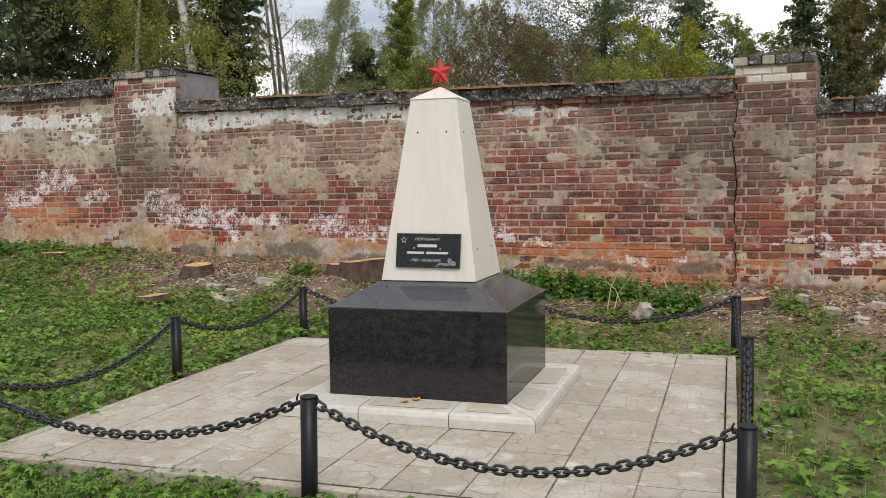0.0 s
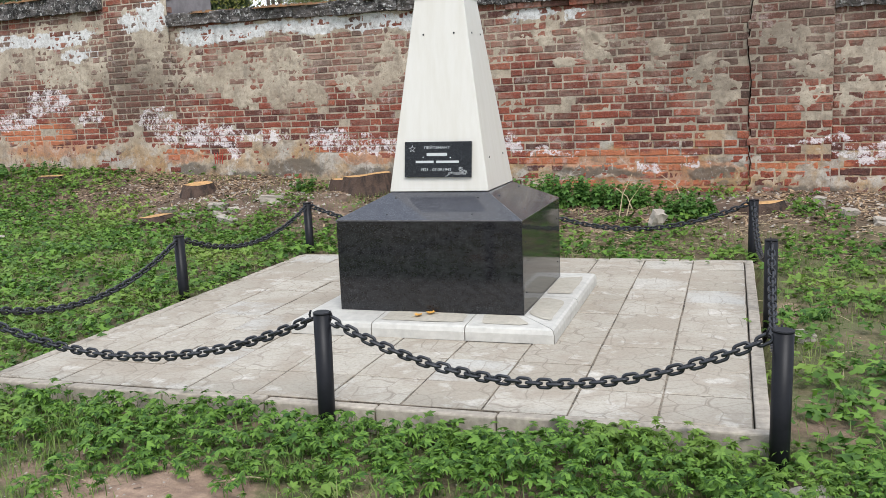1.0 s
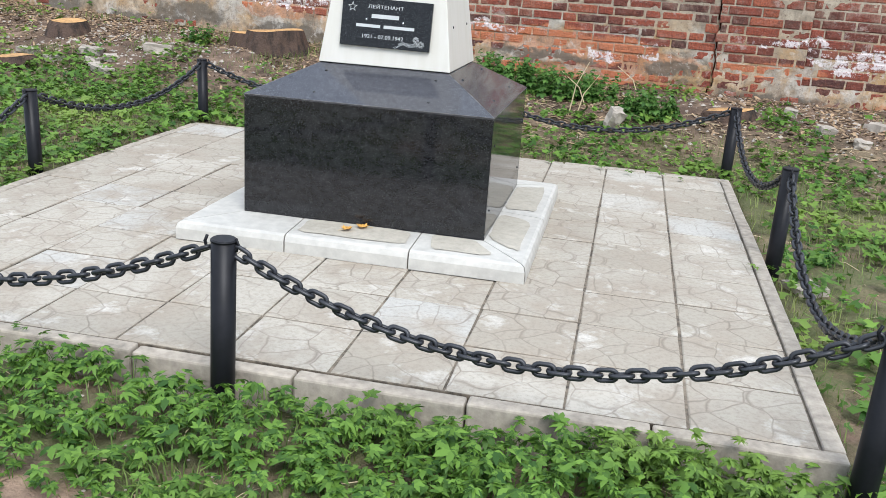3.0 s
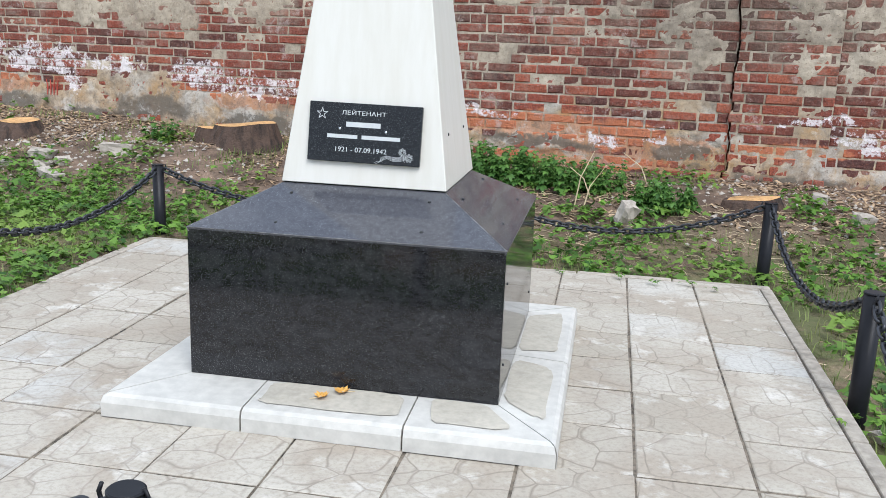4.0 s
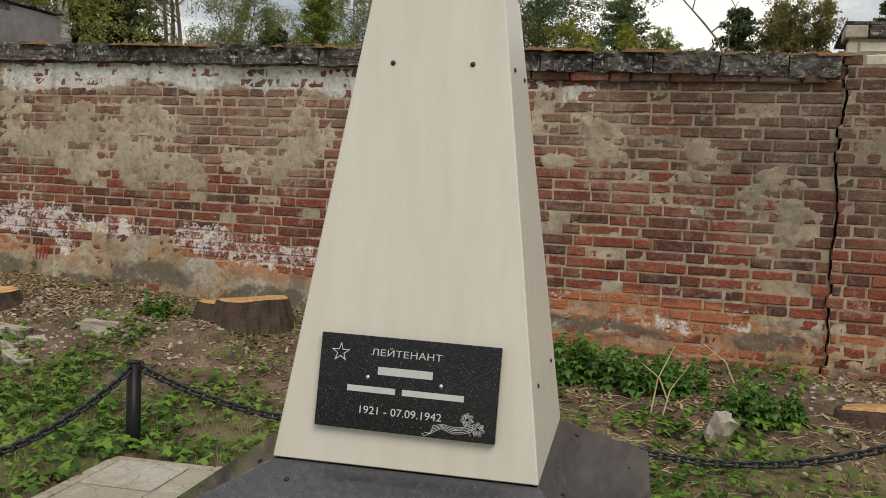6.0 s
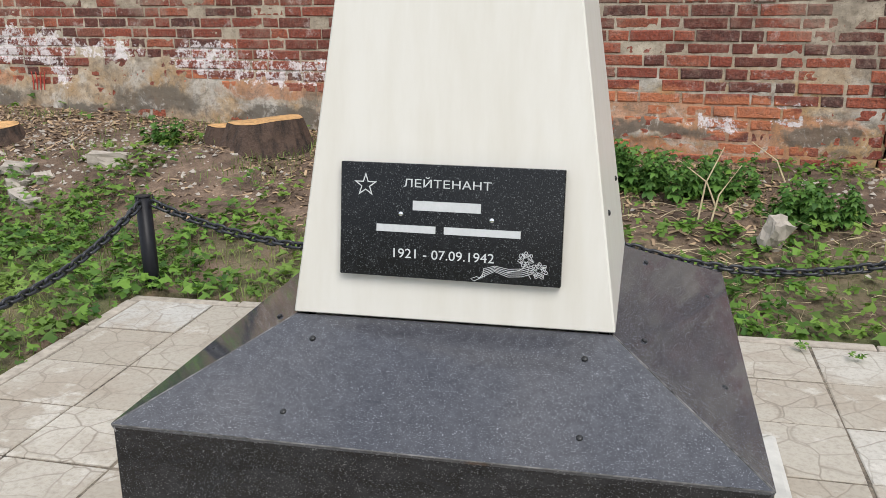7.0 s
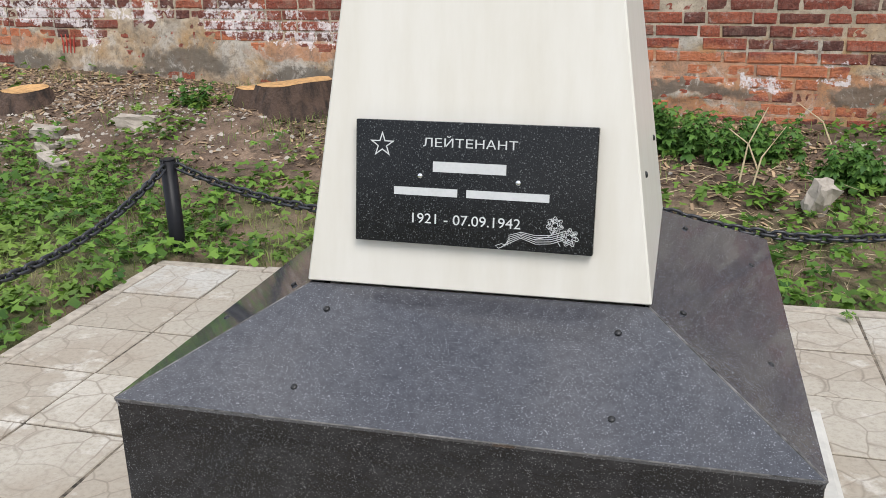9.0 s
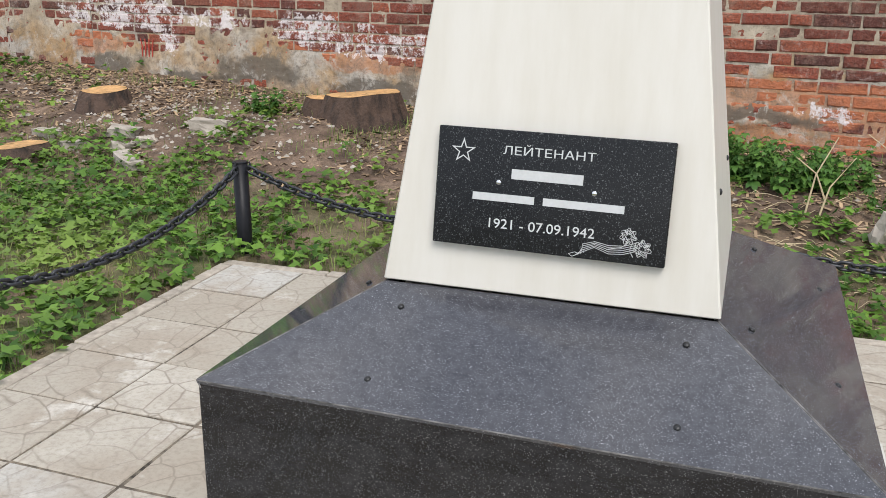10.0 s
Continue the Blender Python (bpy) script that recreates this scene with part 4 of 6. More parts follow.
def border_stone(outer, inner, worn):
    """outer: two points of the outer edge; inner: two points at the pedestal."""
    (ax, ay), (bx, by) = outer
    (cx, cy), (dx, dy) = inner[1], inner[0]
    mid_o = lambda t, s: ((ax + (bx - ax) * t) * (1 - s) + (dx + (cx - dx) * t) * s, (ay + (by - ay) * t) * (1 - s) + (dy + (cy - dy) * t) * s)
    g = 0.006
    rows = [(0.0, 0.001), (0.0, BZ * 0.62), (0.035, BZ * 0.9), (0.10, BZ), (1.0, BZ + 0.010)]
    bm = bmesh.new()
    n = 8
    grid = []
    for s, z in rows:
        line = []
        for i in range(n + 1):
            t = g + (1 - 2 * g) * i / n
            x, y = mid_o(t, s)
            line.append(bm.verts.new((x, y - PC, z + 0.0012 * fractal(x * 9, y * 9, z, 3))))
        grid.append(line)
    for a, b in zip(grid, grid[1:]):
        for i in range(n):
            bm.faces.new((a[i], a[i + 1], b[i + 1], b[i]))
    foot = [bm.verts.new((v.co.x, v.co.y, 0.001)) for v in (grid[-1][0], grid[-1][-1])]
    bm.faces.new([grid[k][0] for k in range(len(rows))] + [foot[0]])
    bm.faces.new(([grid[k][-1] for k in range(len(rows))] + [foot[1]])[::-1])
    bmesh.ops.recalc_face_normals(bm, faces=bm.faces[:])
    stone = part("border_stone", bm, WHITE_PAINT, border)
    if worn:
        bm = bmesh.new()
        ring = []
        m = 44
        for i in range(m):
            a = 2 * math.pi * i / m
            c, s = math.cos(a), math.sin(a)
            e = 0.30
            t = 0.5 + worn * 0.43 * math.copysign(abs(c) ** e, c) * (1 + 0.10 * fractal(c * 2, s * 2, ax + ay, 4))
            v = 0.62 + 0.36 * math.copysign(abs(s) ** e, s) * (1 + 0.16 * fractal(c * 2, s * 2, ax - ay + 5, 4))
            v = min(v, 0.985)
            x, y = mid_o(t, v)
            ring.append(bm.verts.new((x, y - PC, BZ + 0.010 * (v - 0.10) / 0.9 + 0.0032)))
        f = bm.faces.new(ring)
        bmesh.ops.triangulate(bm, faces=[f])
        bmesh.ops.recalc_face_normals(bm, faces=bm.faces[:])
        part("worn_patch", bm, WORN_CEMENT, stone, "bare beige cement where paint has worn off")


A = A0
border_stone(((-BX, BF), (-0.26, BF)), ((-A, -0.001), (-0.26, -0.001)), 0)
border_stone(((-0.26, BF), (0.27, BF)), ((-0.26, -0.001), (0.27, -0.001)), 1.0)
border_stone(((0.27, BF), (BX, BF)), ((0.27, -0.001), (A, -0.001)), 0.75)
border_stone(((BX, BF), (BX, 0.50)), ((A, 0.0), (A, 0.50)), 0.85)
border_stone(((BX, 0.50), (BX, BB)), ((A, 0.50), (A, 1.079)), 0.9)
border_stone(((BX, BB), (-BX, BB)), ((A, 1.079), (-A, 1.079)), 0)
border_stone(((-BX, BB), (-BX, 0.50)), ((-A, 1.079), (-A, 0.50)), 0)
border_stone(((-BX, 0.50), (-BX, BF)), ((-A, 0.50), (-A, 0.0)), 0)


def dried_bloom(x, y, turn, size):
    ob = thing("dried_flower", (x, y, BZ + 0.011), "small dried golden flower head lying on the border", "flower")
    r = random.Random(int(turn * 100))
    bm = bmesh.new()
    for k in range(9):
        a = turn + k * 0.7
        tip = Vector((math.cos(a), math.sin(a), 0.5)) * size
        side = Vector((-math.sin(a), math.cos(a), 0)) * size * 0.35
        q = [bm.verts.new(p) for p in (Vector((0, 0, 0.002)), tip * 0.6 + side, tip + Vector((0, 0, r.uniform(-0.004, 0.006))), tip * 0.6 - side)]
        bm.faces.new(q)
    part("bloom", bm, GOLD_PETAL, ob)
    bm = bmesh.new()
    tube(bm, [(0, 0, 0.004), (math.cos(turn) * size * 1.6, math.sin(turn) * size * 1.6, 0.003)], [0.0022, 0.0014], 5)
    part("stalk", bm, STRAW, ob)


dried_bloom(-0.035, -0.095, 3.9, 0.026)
dried_bloom(0.018, -0.040, 0.4, 0.028)


# ---- bollards and chains ----
POST_R = 0.036
posts = {"a": (-0.012, -1.345), "b": (1.775, -1.36), "c": (1.812, 0.61), "d": (1.757, 2.51), "e": (-0.05, 2.48),
         "f": (-1.935, 2.44), "g": (-1.99, 0.585), "h": (-1.95, -1.36)}
POST_TOP = 0.418


def build_post():
    ob = thing("chain_post", (0, 0, 0), "black-painted round steel post carrying chains", "post", "posts round the plot")
    bm = bmesh.new()
    tube(bm, [(0, 0, -0.35), (0, 0, POST_TOP - 0.007)], [POST_R, POST_R], 28)
    part("tube", bm, BLACK_PAINT, ob, smooth=False)
    bm = bmesh.new()
    tube(bm, [(0, 0, POST_TOP - 0.007), (0, 0, POST_TOP - 0.003), (0, 0, POST_TOP)], [POST_R + 0.0015, POST_R + 0.0015, POST_R - 0.002], 28)
    part("end_plate", bm, BLACK_PAINT, ob, "dull black welded end plate")
    return ob


master = build_post()
for o in master.children:
    for p in o.data.polygons:
        p.use_smooth = abs(p.normal.z) < 0.5
prng = random.Random(2)
post_tops = {}
for key, (x, y) in posts.items():
    m = pose(x, y, 0, prng.uniform(-1, 1), prng.uniform(-1, 1), prng.uniform(0, 360))
    if key == "a":
        master.matrix_basis = m
    else:
        copy_thing(master, m)
    post_tops[key] = Vector((x, y, 0.385))

LINK_PITCH, WIRE = 0.0415, 0.0068


def link_mesh():
    bm = bmesh.new()
    hl, hw = LINK_PITCH / 2 + WIRE - 0.0140, 0.0160
    path = []
    for i in range(9):
        a = -math.pi / 2 + math.pi * i / 8
        path.append((hl + hw * math.cos(a), hw * math.sin(a)))
    for i in range(9):
        a = math.pi / 2 + math.pi * i / 8
        path.append((-hl + hw * math.cos(a), hw * math.sin(a)))
    n, s = len(path), 7
    rings = []
    for i, (x, y) in enumerate(path):
        (x0, y0), (x1, y1) = path[i - 1], path[(i + 1) % n]
        d = Vector((x1 - x0, y1 - y0, 0)).normalized()
        u = Vector((d.y, -d.x, 0))
        rings.append([bm.verts.new(Vector((x, y, 0)) + WIRE * (math.cos(2 * math.pi * k / s) * u + math.sin(2 * math.pi * k / s) * Vector((0, 0, 1)))) for k in range(s)])
    for i in range(n):
        for k in range(s):
            bm.faces.new((rings[i][k], rings[(i + 1) % n][k], rings[(i + 1) % n][(k + 1) % s], rings[i][(k + 1) % s]))
    bmesh.ops.recalc_face_normals(bm, faces=bm.faces[:])
    me = bpy.data.meshes.new("link")
    bm.to_mesh(me)
    bm.free()
    me.shade_smooth()
    me.materials.append(CHAIN_PAINT)
    return me


LINK = link_mesh()


def hang_chain(p, q, low):
    """A chain between two post heads whose lowest point is at the height low."""
    p, q = Vector(p), Vector(q)
    way = (q - p).normalized()
    a, b = p + way * (POST_R + 0.004), q - way * (POST_R + 0.004)
    ob = thing("chain", a, "sagging black-painted steel link chain between posts", "chain", "chains between the posts")
    sag = (a.z + b.z) / 2 - low
    fine = [a + (b - a) * t + Vector((0, 0, -4 * sag * t * (1 - t))) for t in np.linspace(0, 1, 400)]
    dist = [0.0]
    for u, v in zip(fine, fine[1:]):
        dist.append(dist[-1] + (v - u).length)
    n = max(4, round(dist[-1] / LINK_PITCH))
    step = dist[-1] / n
    spot = lambda s: Vector([float(np.interp(s, dist, [f[i] for f in fine])) for i in range(3)])
    for i in range(n):
        u, v = spot(i * step), spot((i + 1) * step)
        d = (v - u).normalized()
        side = d.cross(Vector((0, 0, 1))).normalized()
        up = side.cross(d)
        m = Matrix((d, side, up)).transposed().to_4x4()
        o = new("link", LINK)
        o.parent = ob
        tilt = (0.22 if i % 2 else 0.22 + math.pi / 2) + prng.gauss(0, 0.12)
        o.matrix_local = Matrix.Translation((u + v) / 2 - a) @ m @ Matrix.Rotation(tilt, 4, "X")
    for e, s in ((a, 1), (b, -1)):
        bm = bmesh.new()
        base = e - way * s * 0.016 - a
        tip = e + way * s * 0.006 - a
        tube(bm, [base, tip, tip + Vector((0, 0, 0.018)) + way * s * 0.004, tip + Vector((0, 0, 0.036)) - way * s * 0.003], [0.0055, 0.0055, 0.005, 0.0045], 7)
        part("hook", bm, BLACK_PAINT, ob, "welded black hook", True)


for a, b, low in (("a", "b", 0.165), ("h", "a", 0.180), ("g", "h", 0.185), ("f", "g", 0.215), ("e", "f", 0.20), ("d", "e", 0.19), ("d", "c", 0.165), ("c", "b", 0.115)):
    hang_chain(post_tops[a], post_tops[b], low)


# ---- stumps, rubble and litter by the wall ----
def tree_stump(x, y, radius, top, label, tilt=(0, 0), squash=1.0):
    z = ground_height(x, y)
    ob = thing("tree_stump", (x, y, z), label, "stump", "stumps by the wall")
    h = max(0.04, top - z)
    r = random.Random(int(x * 100 + y * 10))
    n = 30
    bark, cut = bmesh.new(), bmesh.new()
    rim = []
    lev = []
    for s, z0 in ((1.45, -0.10), (1.15, h * 0.35), (1.0, h)):
        ring = []
        for k in range(n):
            a = 2 * math.pi * k / n
            rr = radius * s * (1 + 0.12 * fractal(math.cos(a) * 1.6, math.sin(a) * 1.6, x + s, 3) + 0.04 * r.uniform(-1, 1))
            zz = z0 + (0.02 * radius * math.sin(3 * a + x) + tilt[0] * math.cos(a) + tilt[1] * math.sin(a) if s == 1.0 else 0)
            ring.append((rr * math.cos(a), rr * math.sin(a) * squash, zz))
        lev.append([bark.verts.new(p) for p in ring])
        rim = ring
    for a, b in zip(lev, lev[1:]):
        for k in range(n):
            bark.faces.new((a[k], a[(k + 1) % n], b[(k + 1) % n], b[k]))
    part("bark", bark, STUMP_BARK, ob, "dark furrowed bark")
    c = cut.verts.new((0, 0, h + 0.006))
    inner = [cut.verts.new((p[0] * 0.55, p[1] * 0.55, p[2] * 0.6 + h * 0.4 + r.uniform(-0.004, 0.006))) for p in rim]
    outer = [cut.verts.new((p[0] * 0.985, p[1] * 0.985, p[2] + 0.002)) for p in rim]
    for k in range(n):
        cut.faces.new((inner[k], inner[(k + 1) % n], c))
        cut.faces.new((outer[k], outer[(k + 1) % n], inner[(k + 1) % n], inner[k]))
    part("cut_face", cut, CUT_WOOD, ob, "fresh orange sawn face")


tree_stump(-2.24, 4.60, 0.27, 0.47, "large freshly sawn tree stump with orange cut face", (0.02, 0.0), 0.8)
tree_stump(-2.56, 4.66, 0.16, 0.42, "small sawn stump shoot beside the large stump", (0, 0), 0.8)
tree_stump(-4.36, 4.50, 0.17, 0.40, "low sawn stump with orange cut face", (0, 0.01))
tree_stump(-4.25, 3.45, 0.22, 0.16, "low sawn stump level with the grass", (0.02, 0), 0.8)
tree_stump(-6.9, 5.0, 0.17, 0.48, "low sawn stump in the grass", (0, 0))
tree_stump(1.86, 3.78, 0.18, 0.22, "low splintered stump among wood chips", (0.02, 0), 0.6)


def stone_block(name, x, y, size, turn, label, material, category="rubble", lift=0.0, tip=0.0):
    z = ground_height(x, y)
    ob = tagged(broken_block(name, size, material, int(x * 97 + y * 13)), label, category, "rubble by the wall")
    ob.matrix_world = pose(x, y, z + size[2] * 0.30 + lift, tip, tip * 0.5, turn)


def broken_block(name, size, material, seed):
    r = random.Random(seed)
    bm = bmesh.new()
    box(bm, [-s / 2 for s in size], [s / 2 for s in size])
    bmesh.ops.subdivide_edges(bm, edges=bm.edges[:], cuts=3, use_grid_fill=True)
    big = max(size)
    for v in bm.verts:
        q = v.co / big * 3
        d = Vector((fractal(q.x + seed, q.y, q.z, 3), fractal(q.x, q.y + seed, q.z, 3), fractal(q.x, q.y, q.z + seed, 3)))
        v.co += d * min(size) * 0.28
    return part(name, bm, material)


for x, y, s, turn, tip in ((-3.02, 3.90, (0.30, 0.17, 0.12), 25, 4), (-3.18, 3.22, (0.46, 0.13, 0.07), -38, 3), (-3.55, 3.72, (0.26, 0.16, 0.07), 15, 8),
                           (-3.75, 3.45, (0.22, 0.14, 0.05), 60, 5), (-3.42, 3.50, (0.18, 0.14, 0.07), 100, 10), (-4.1, 3.62, (0.26, 0.12, 0.05), -15, 4),
                           (-3.95, 3.25, (0.20, 0.16, 0.05), 35, 7), (-3.30, 3.60, (0.15, 0.10, 0.08), 70, 12), (-5.2, 2.2, (0.30, 0.20, 0.08), 10, 2),
                           (2.55, 3.35, (0.16, 0.12, 0.09), 20, 10), (2.95, 3.55, (0.22, 0.15, 0.08), 50, 6), (2.75, 3.05, (0.13, 0.10, 0.08), 5, 9),
                           (2.35, 3.75, (0.20, 0.12, 0.07), 80, 4), (3.2, 3.0, (0.14, 0.12, 0.08), 40, 4), (1.88, -1.62, (0.22, 0.34, 0.09), 20, 3),
                           (1.95, 0.52, (0.20, 0.18, 0.05), 30, 2)):
    if y > 2.9:
        x, y = (x * 1.065 if x < 0 else x), y + 0.24
    stone_block("rubble_piece", x, y, tuple(0.8 * q for q in s), turn, "pale broken piece of concrete on the soil", RUBBLE, tip=tip)
stone_block("concrete_lump", 0.98, 3.30, (0.11, 0.08, 0.16), 35, "pale upright lump of concrete among nettles", RUBBLE, lift=0.05, tip=24)

# red paint marks on the plaster
for i in range(4):
    bm = bmesh.new()
    u = -4.76 + 0.038 * i
    tube(bm, [(u, 0, 0.56), (u + 0.008, 0, 0.64), (u - 0.006 + 0.01 * i, 0, 0.71)], [0.005, 0.007, 0.004], 5)
    ob = part("paint_mark", bm, RED_MARK, mid_wall, "scrawled red paint stroke")
    ob.location = (0.0, -0.013, 0.0)


# ---- scattered small stuff ----
def scatter_mesh(name, chunks, material, label, category):
    """Joins many (verts, faces) chunks, given as arrays, into one mesh."""
    vs, loops, starts, totals = [], [], [], []
    o = n = 0
    for v, f in chunks:
        vs.append(v)
        for q in f:
            loops.extend(k + o for k in q)
            starts.append(n)
            totals.append(len(q))
            n += len(q)
        o += len(v)
    me = bpy.data.meshes.new(name)
    co = np.concatenate(vs).astype(np.float32)
    me.vertices.add(len(co))
    me.vertices.foreach_set("co", co.ravel())
    me.loops.add(len(loops))
    me.loops.foreach_set("vertex_index", np.array(loops, dtype=np.int32))
    me.polygons.add(len(starts))
    me.polygons.foreach_set("loop_start", np.array(starts, dtype=np.int32))
    me.polygons.foreach_set("loop_total", np.array(totals, dtype=np.int32))
    me.update(calc_edges=True)
    me.validate()
    ob = link(name, me, None, "", [material])
    return tagged(ob, label, category, kind="stuff") if label else ob


def turned(v, place, yaw, pitch=0.0, roll=0.0, scale=1.0):
    m = np.array(Euler((pitch, roll, yaw)).to_matrix())
    return (v * scale) @ m.T + np.array(place)


def in_slab(x, y, pad=0.0):
    return SLAB[0] - 0.06 - pad < x < SLAB[1] + 0.06 + pad and SLAB[2] - 0.06 - pad < y < SLAB[3] + 0.06 + pad


def wall_gap(x, y):
    return WALL_Y + WALL_SLOPE * x - y


srng = random.Random(21)
CHIP = (np.array([(-1, -.3, 0), (1, -.2, .05), (.9, .3, .12), (-.8, .25, .1), (0, 0, .22)], float), [(0, 1, 4), (1, 2, 4), (2, 3, 4), (3, 0, 4)])
chips = []
for _ in range(19000):
    x, d = srng.uniform(-6.2, 3.6), abs(srng.gauss(0.60, 0.55))
    y = WALL_Y + WALL_SLOPE * x - 0.03 - d
    if in_slab(x, y, 0.05) or fractal(x * 1.1, y * 1.1, 5, 3) < -0.25:
        continue
    chips.append((turned(CHIP[0], (x, y, ground_height(x, y) + 0.004), srng.uniform(0, 6.3), srng.gauss(0, .25), srng.gauss(0, .25), 0.006 + 0.030 * srng.random() ** 1.6), CHIP[1]))
for _ in range(1500):
    x, y = srng.uniform(-3.5, 4.0), srng.uniform(-3.2, 3.2)
    if in_slab(x, y, 0.02):
        continue
    chips.append((turned(CHIP[0], (x, y, ground_height(x, y) + 0.004), srng.uniform(0, 6.3), srng.gauss(0, .2), srng.gauss(0, .2), srng.uniform(0.005, 0.014)), CHIP[1]))
scatter_mesh("wood_chips", chips, CHIP_WOOD, "scattered brown wood chips and bark litter", "wood chips")

crumbs = []
PEB = (np.array([(1, 0, 0), (.3, .9, 0), (-.8, .6, 0), (-.8, -.6, 0), (.3, -.9, 0), (.1, .1, .7)], float), [(0, 1, 5), (1, 2, 5), (2, 3, 5), (3, 4, 5), (4, 0, 5)])
for _ in range(2600):
    left = srng.random() < 0.6
    x = srng.gauss(-3.7, 1.0) if left else srng.gauss(2.5, 0.9)
    y = WALL_Y + WALL_SLOPE * x - (abs(srng.gauss(0.9, 0.4)) if left else abs(srng.gauss(0.6, 0.5))) - 0.04
    if in_slab(x, y, 0.05):
        continue
    crumbs.append((turned(PEB[0], (x, y, ground_height(x, y) - 0.002), srng.uniform(0, 6.3), srng.gauss(0, .2), srng.gauss(0, .2), 0.004 + 0.024 * srng.random() ** 2), PEB[1]))
for _ in range(1500):
    x, y = srng.uniform(-1.6, 1.9), srng.uniform(-3.2, -1.4)
    crumbs.append((turned(PEB[0], (x, y, ground_height(x, y) - 0.002), srng.uniform(0, 6.3), srng.gauss(0, .2), srng.gauss(0, .2), srng.uniform(0.0025, 0.008)), PEB[1]))
scatter_mesh("mortar_crumbs", crumbs, RUBBLE, "pale crumbs of mortar and brick on the soil", "rubble")


def stalk(points, r, sides=4):
    """Verts and faces of a thin stalk along points."""
    bm = bmesh.new()
    tube(bm, points, [r * (1 - 0.6 * i / (len(points) - 1)) for i in range(len(points))], sides, False)
    bm.verts.index_update()
    out = np.array([v.co[:] for v in bm.verts]), [tuple(v.index for v in f.verts) for f in bm.faces]
    bm.free()
    return out


straws = []
for _ in range(700):
    if srng.random() < 0.6:
        x, y = srng.uniform(-0.2, 2.8), srng.uniform(2.5, 3.8)
    else:
        x, y = srng.uniform(-2.5, 3.2), srng.uniform(-3.0, 3.4) if srng.random() < 0.5 else srng.uniform(-2.7, -1.4)
    if in_slab(x, y, 0.03):
        continue
    a, ln = srng.uniform(0, 6.3), srng.uniform(0.04, 0.20)
    z = ground_height(x, y) + 0.012
    p = [(x + math.cos(a) * ln * t, y + math.sin(a) * ln * t, z + 0.012 * math.sin(3 * t) + srng.uniform(0, 0.008)) for t in (0, 0.5, 1)]
    straws.append(stalk(p, srng.uniform(0.0012, 0.0030)))
scatter_mesh("dry_stalks", straws, STRAW, "dry straw-coloured stalks lying on the ground", "straw")


FAR_LEAF = (np.array([(0, 0, 0), (-.75, .15, .12), (-.30, .38, .05), (-.42, .95, -.1), (0.10, 1.1, -.15), (.28, .50, .03), (.78, .42, .1)], float),
            [(0, 2, 1), (0, 5, 4, 3, 2), (0, 6, 5)])


def compound_leaf(angles, length, width, droop):
    """A leaf of several toothed leaflets that spread from one stalk."""
    vs, fs = [], []
    for a, ln in zip(angles, length):
        d, q = (math.sin(a), math.cos(a)), (math.cos(a), -math.sin(a))
        o = len(vs)
        for t, w in ((0.0, 0.0), (0.34, width), (0.46, width * 0.62), (0.66, width * 0.80), (1.0, 0.0), (0.60, -width * 0.85), (0.34, -width)):
            vs.append((ln * (d[0] * t + q[0] * w), ln * (d[1] * t + q[1] * w), ln * (0.22 * abs(w) - droop * t * t + 0.10 * t)))
        fs += [(o, o + 1, o + 2, o + 5, o + 6), (o + 2, o + 3, o + 4, o + 5)]
    return np.array(vs, float), fs


LEAVES = [compound_leaf((-1.35, -0.68, 0.0, 0.68, 1.35), (0.72, 0.9, 1.0, 0.9, 0.72), 0.21, 0.30), compound_leaf((-0.95, 0.0, 0.95), (0.85, 1.0, 0.85), 0.27, 0.22),
          compound_leaf((-1.5, -0.8, 0.0, 0.8, 1.5), (0.6, 0.8, 1.05, 0.8, 0.6), 0.19, 0.40)]
wrng = random.Random(31)


def weed(x, y, size, leaves, out, tall=1.0, coarse=False):
    z = ground_height(x, y)
    for k in range(leaves):
        a = wrng.uniform(0, 6.283)
        reach, rise = size * wrng.uniform(0.3, 1.2), size * tall * wrng.uniform(0.5, 1.5)
        bx, by, bz = x + math.cos(a) * reach, y + math.sin(a) * reach, z + rise
        s = size * wrng.uniform(0.55, 0.95)
        for side in ((0.0,) if wrng.random() < (0.75 if coarse else 0.45) else (-1.0, 0.0, 1.0)):
            v, f = FAR_LEAF if coarse else LEAVES[wrng.randrange(3)]
            yaw = a - math.pi / 2 + side * 1.05 + wrng.gauss(0, 0.2)
            sc = s * (1.0 if side == 0 else 0.8)
            out.append((turned(v, (bx, by, bz + wrng.uniform(-0.006, 0.006)), yaw, wrng.gauss(-0.15, 0.30), wrng.gauss(0, 0.25), sc), f))
        if not coarse and wrng.random() < 0.35:
            m = ((x + bx) / 2, (y + by) / 2, z + rise * 0.7)
            out.append(stalk([(x, y, z - 0.01), m, (bx, by, bz)], 0.0016, 3))


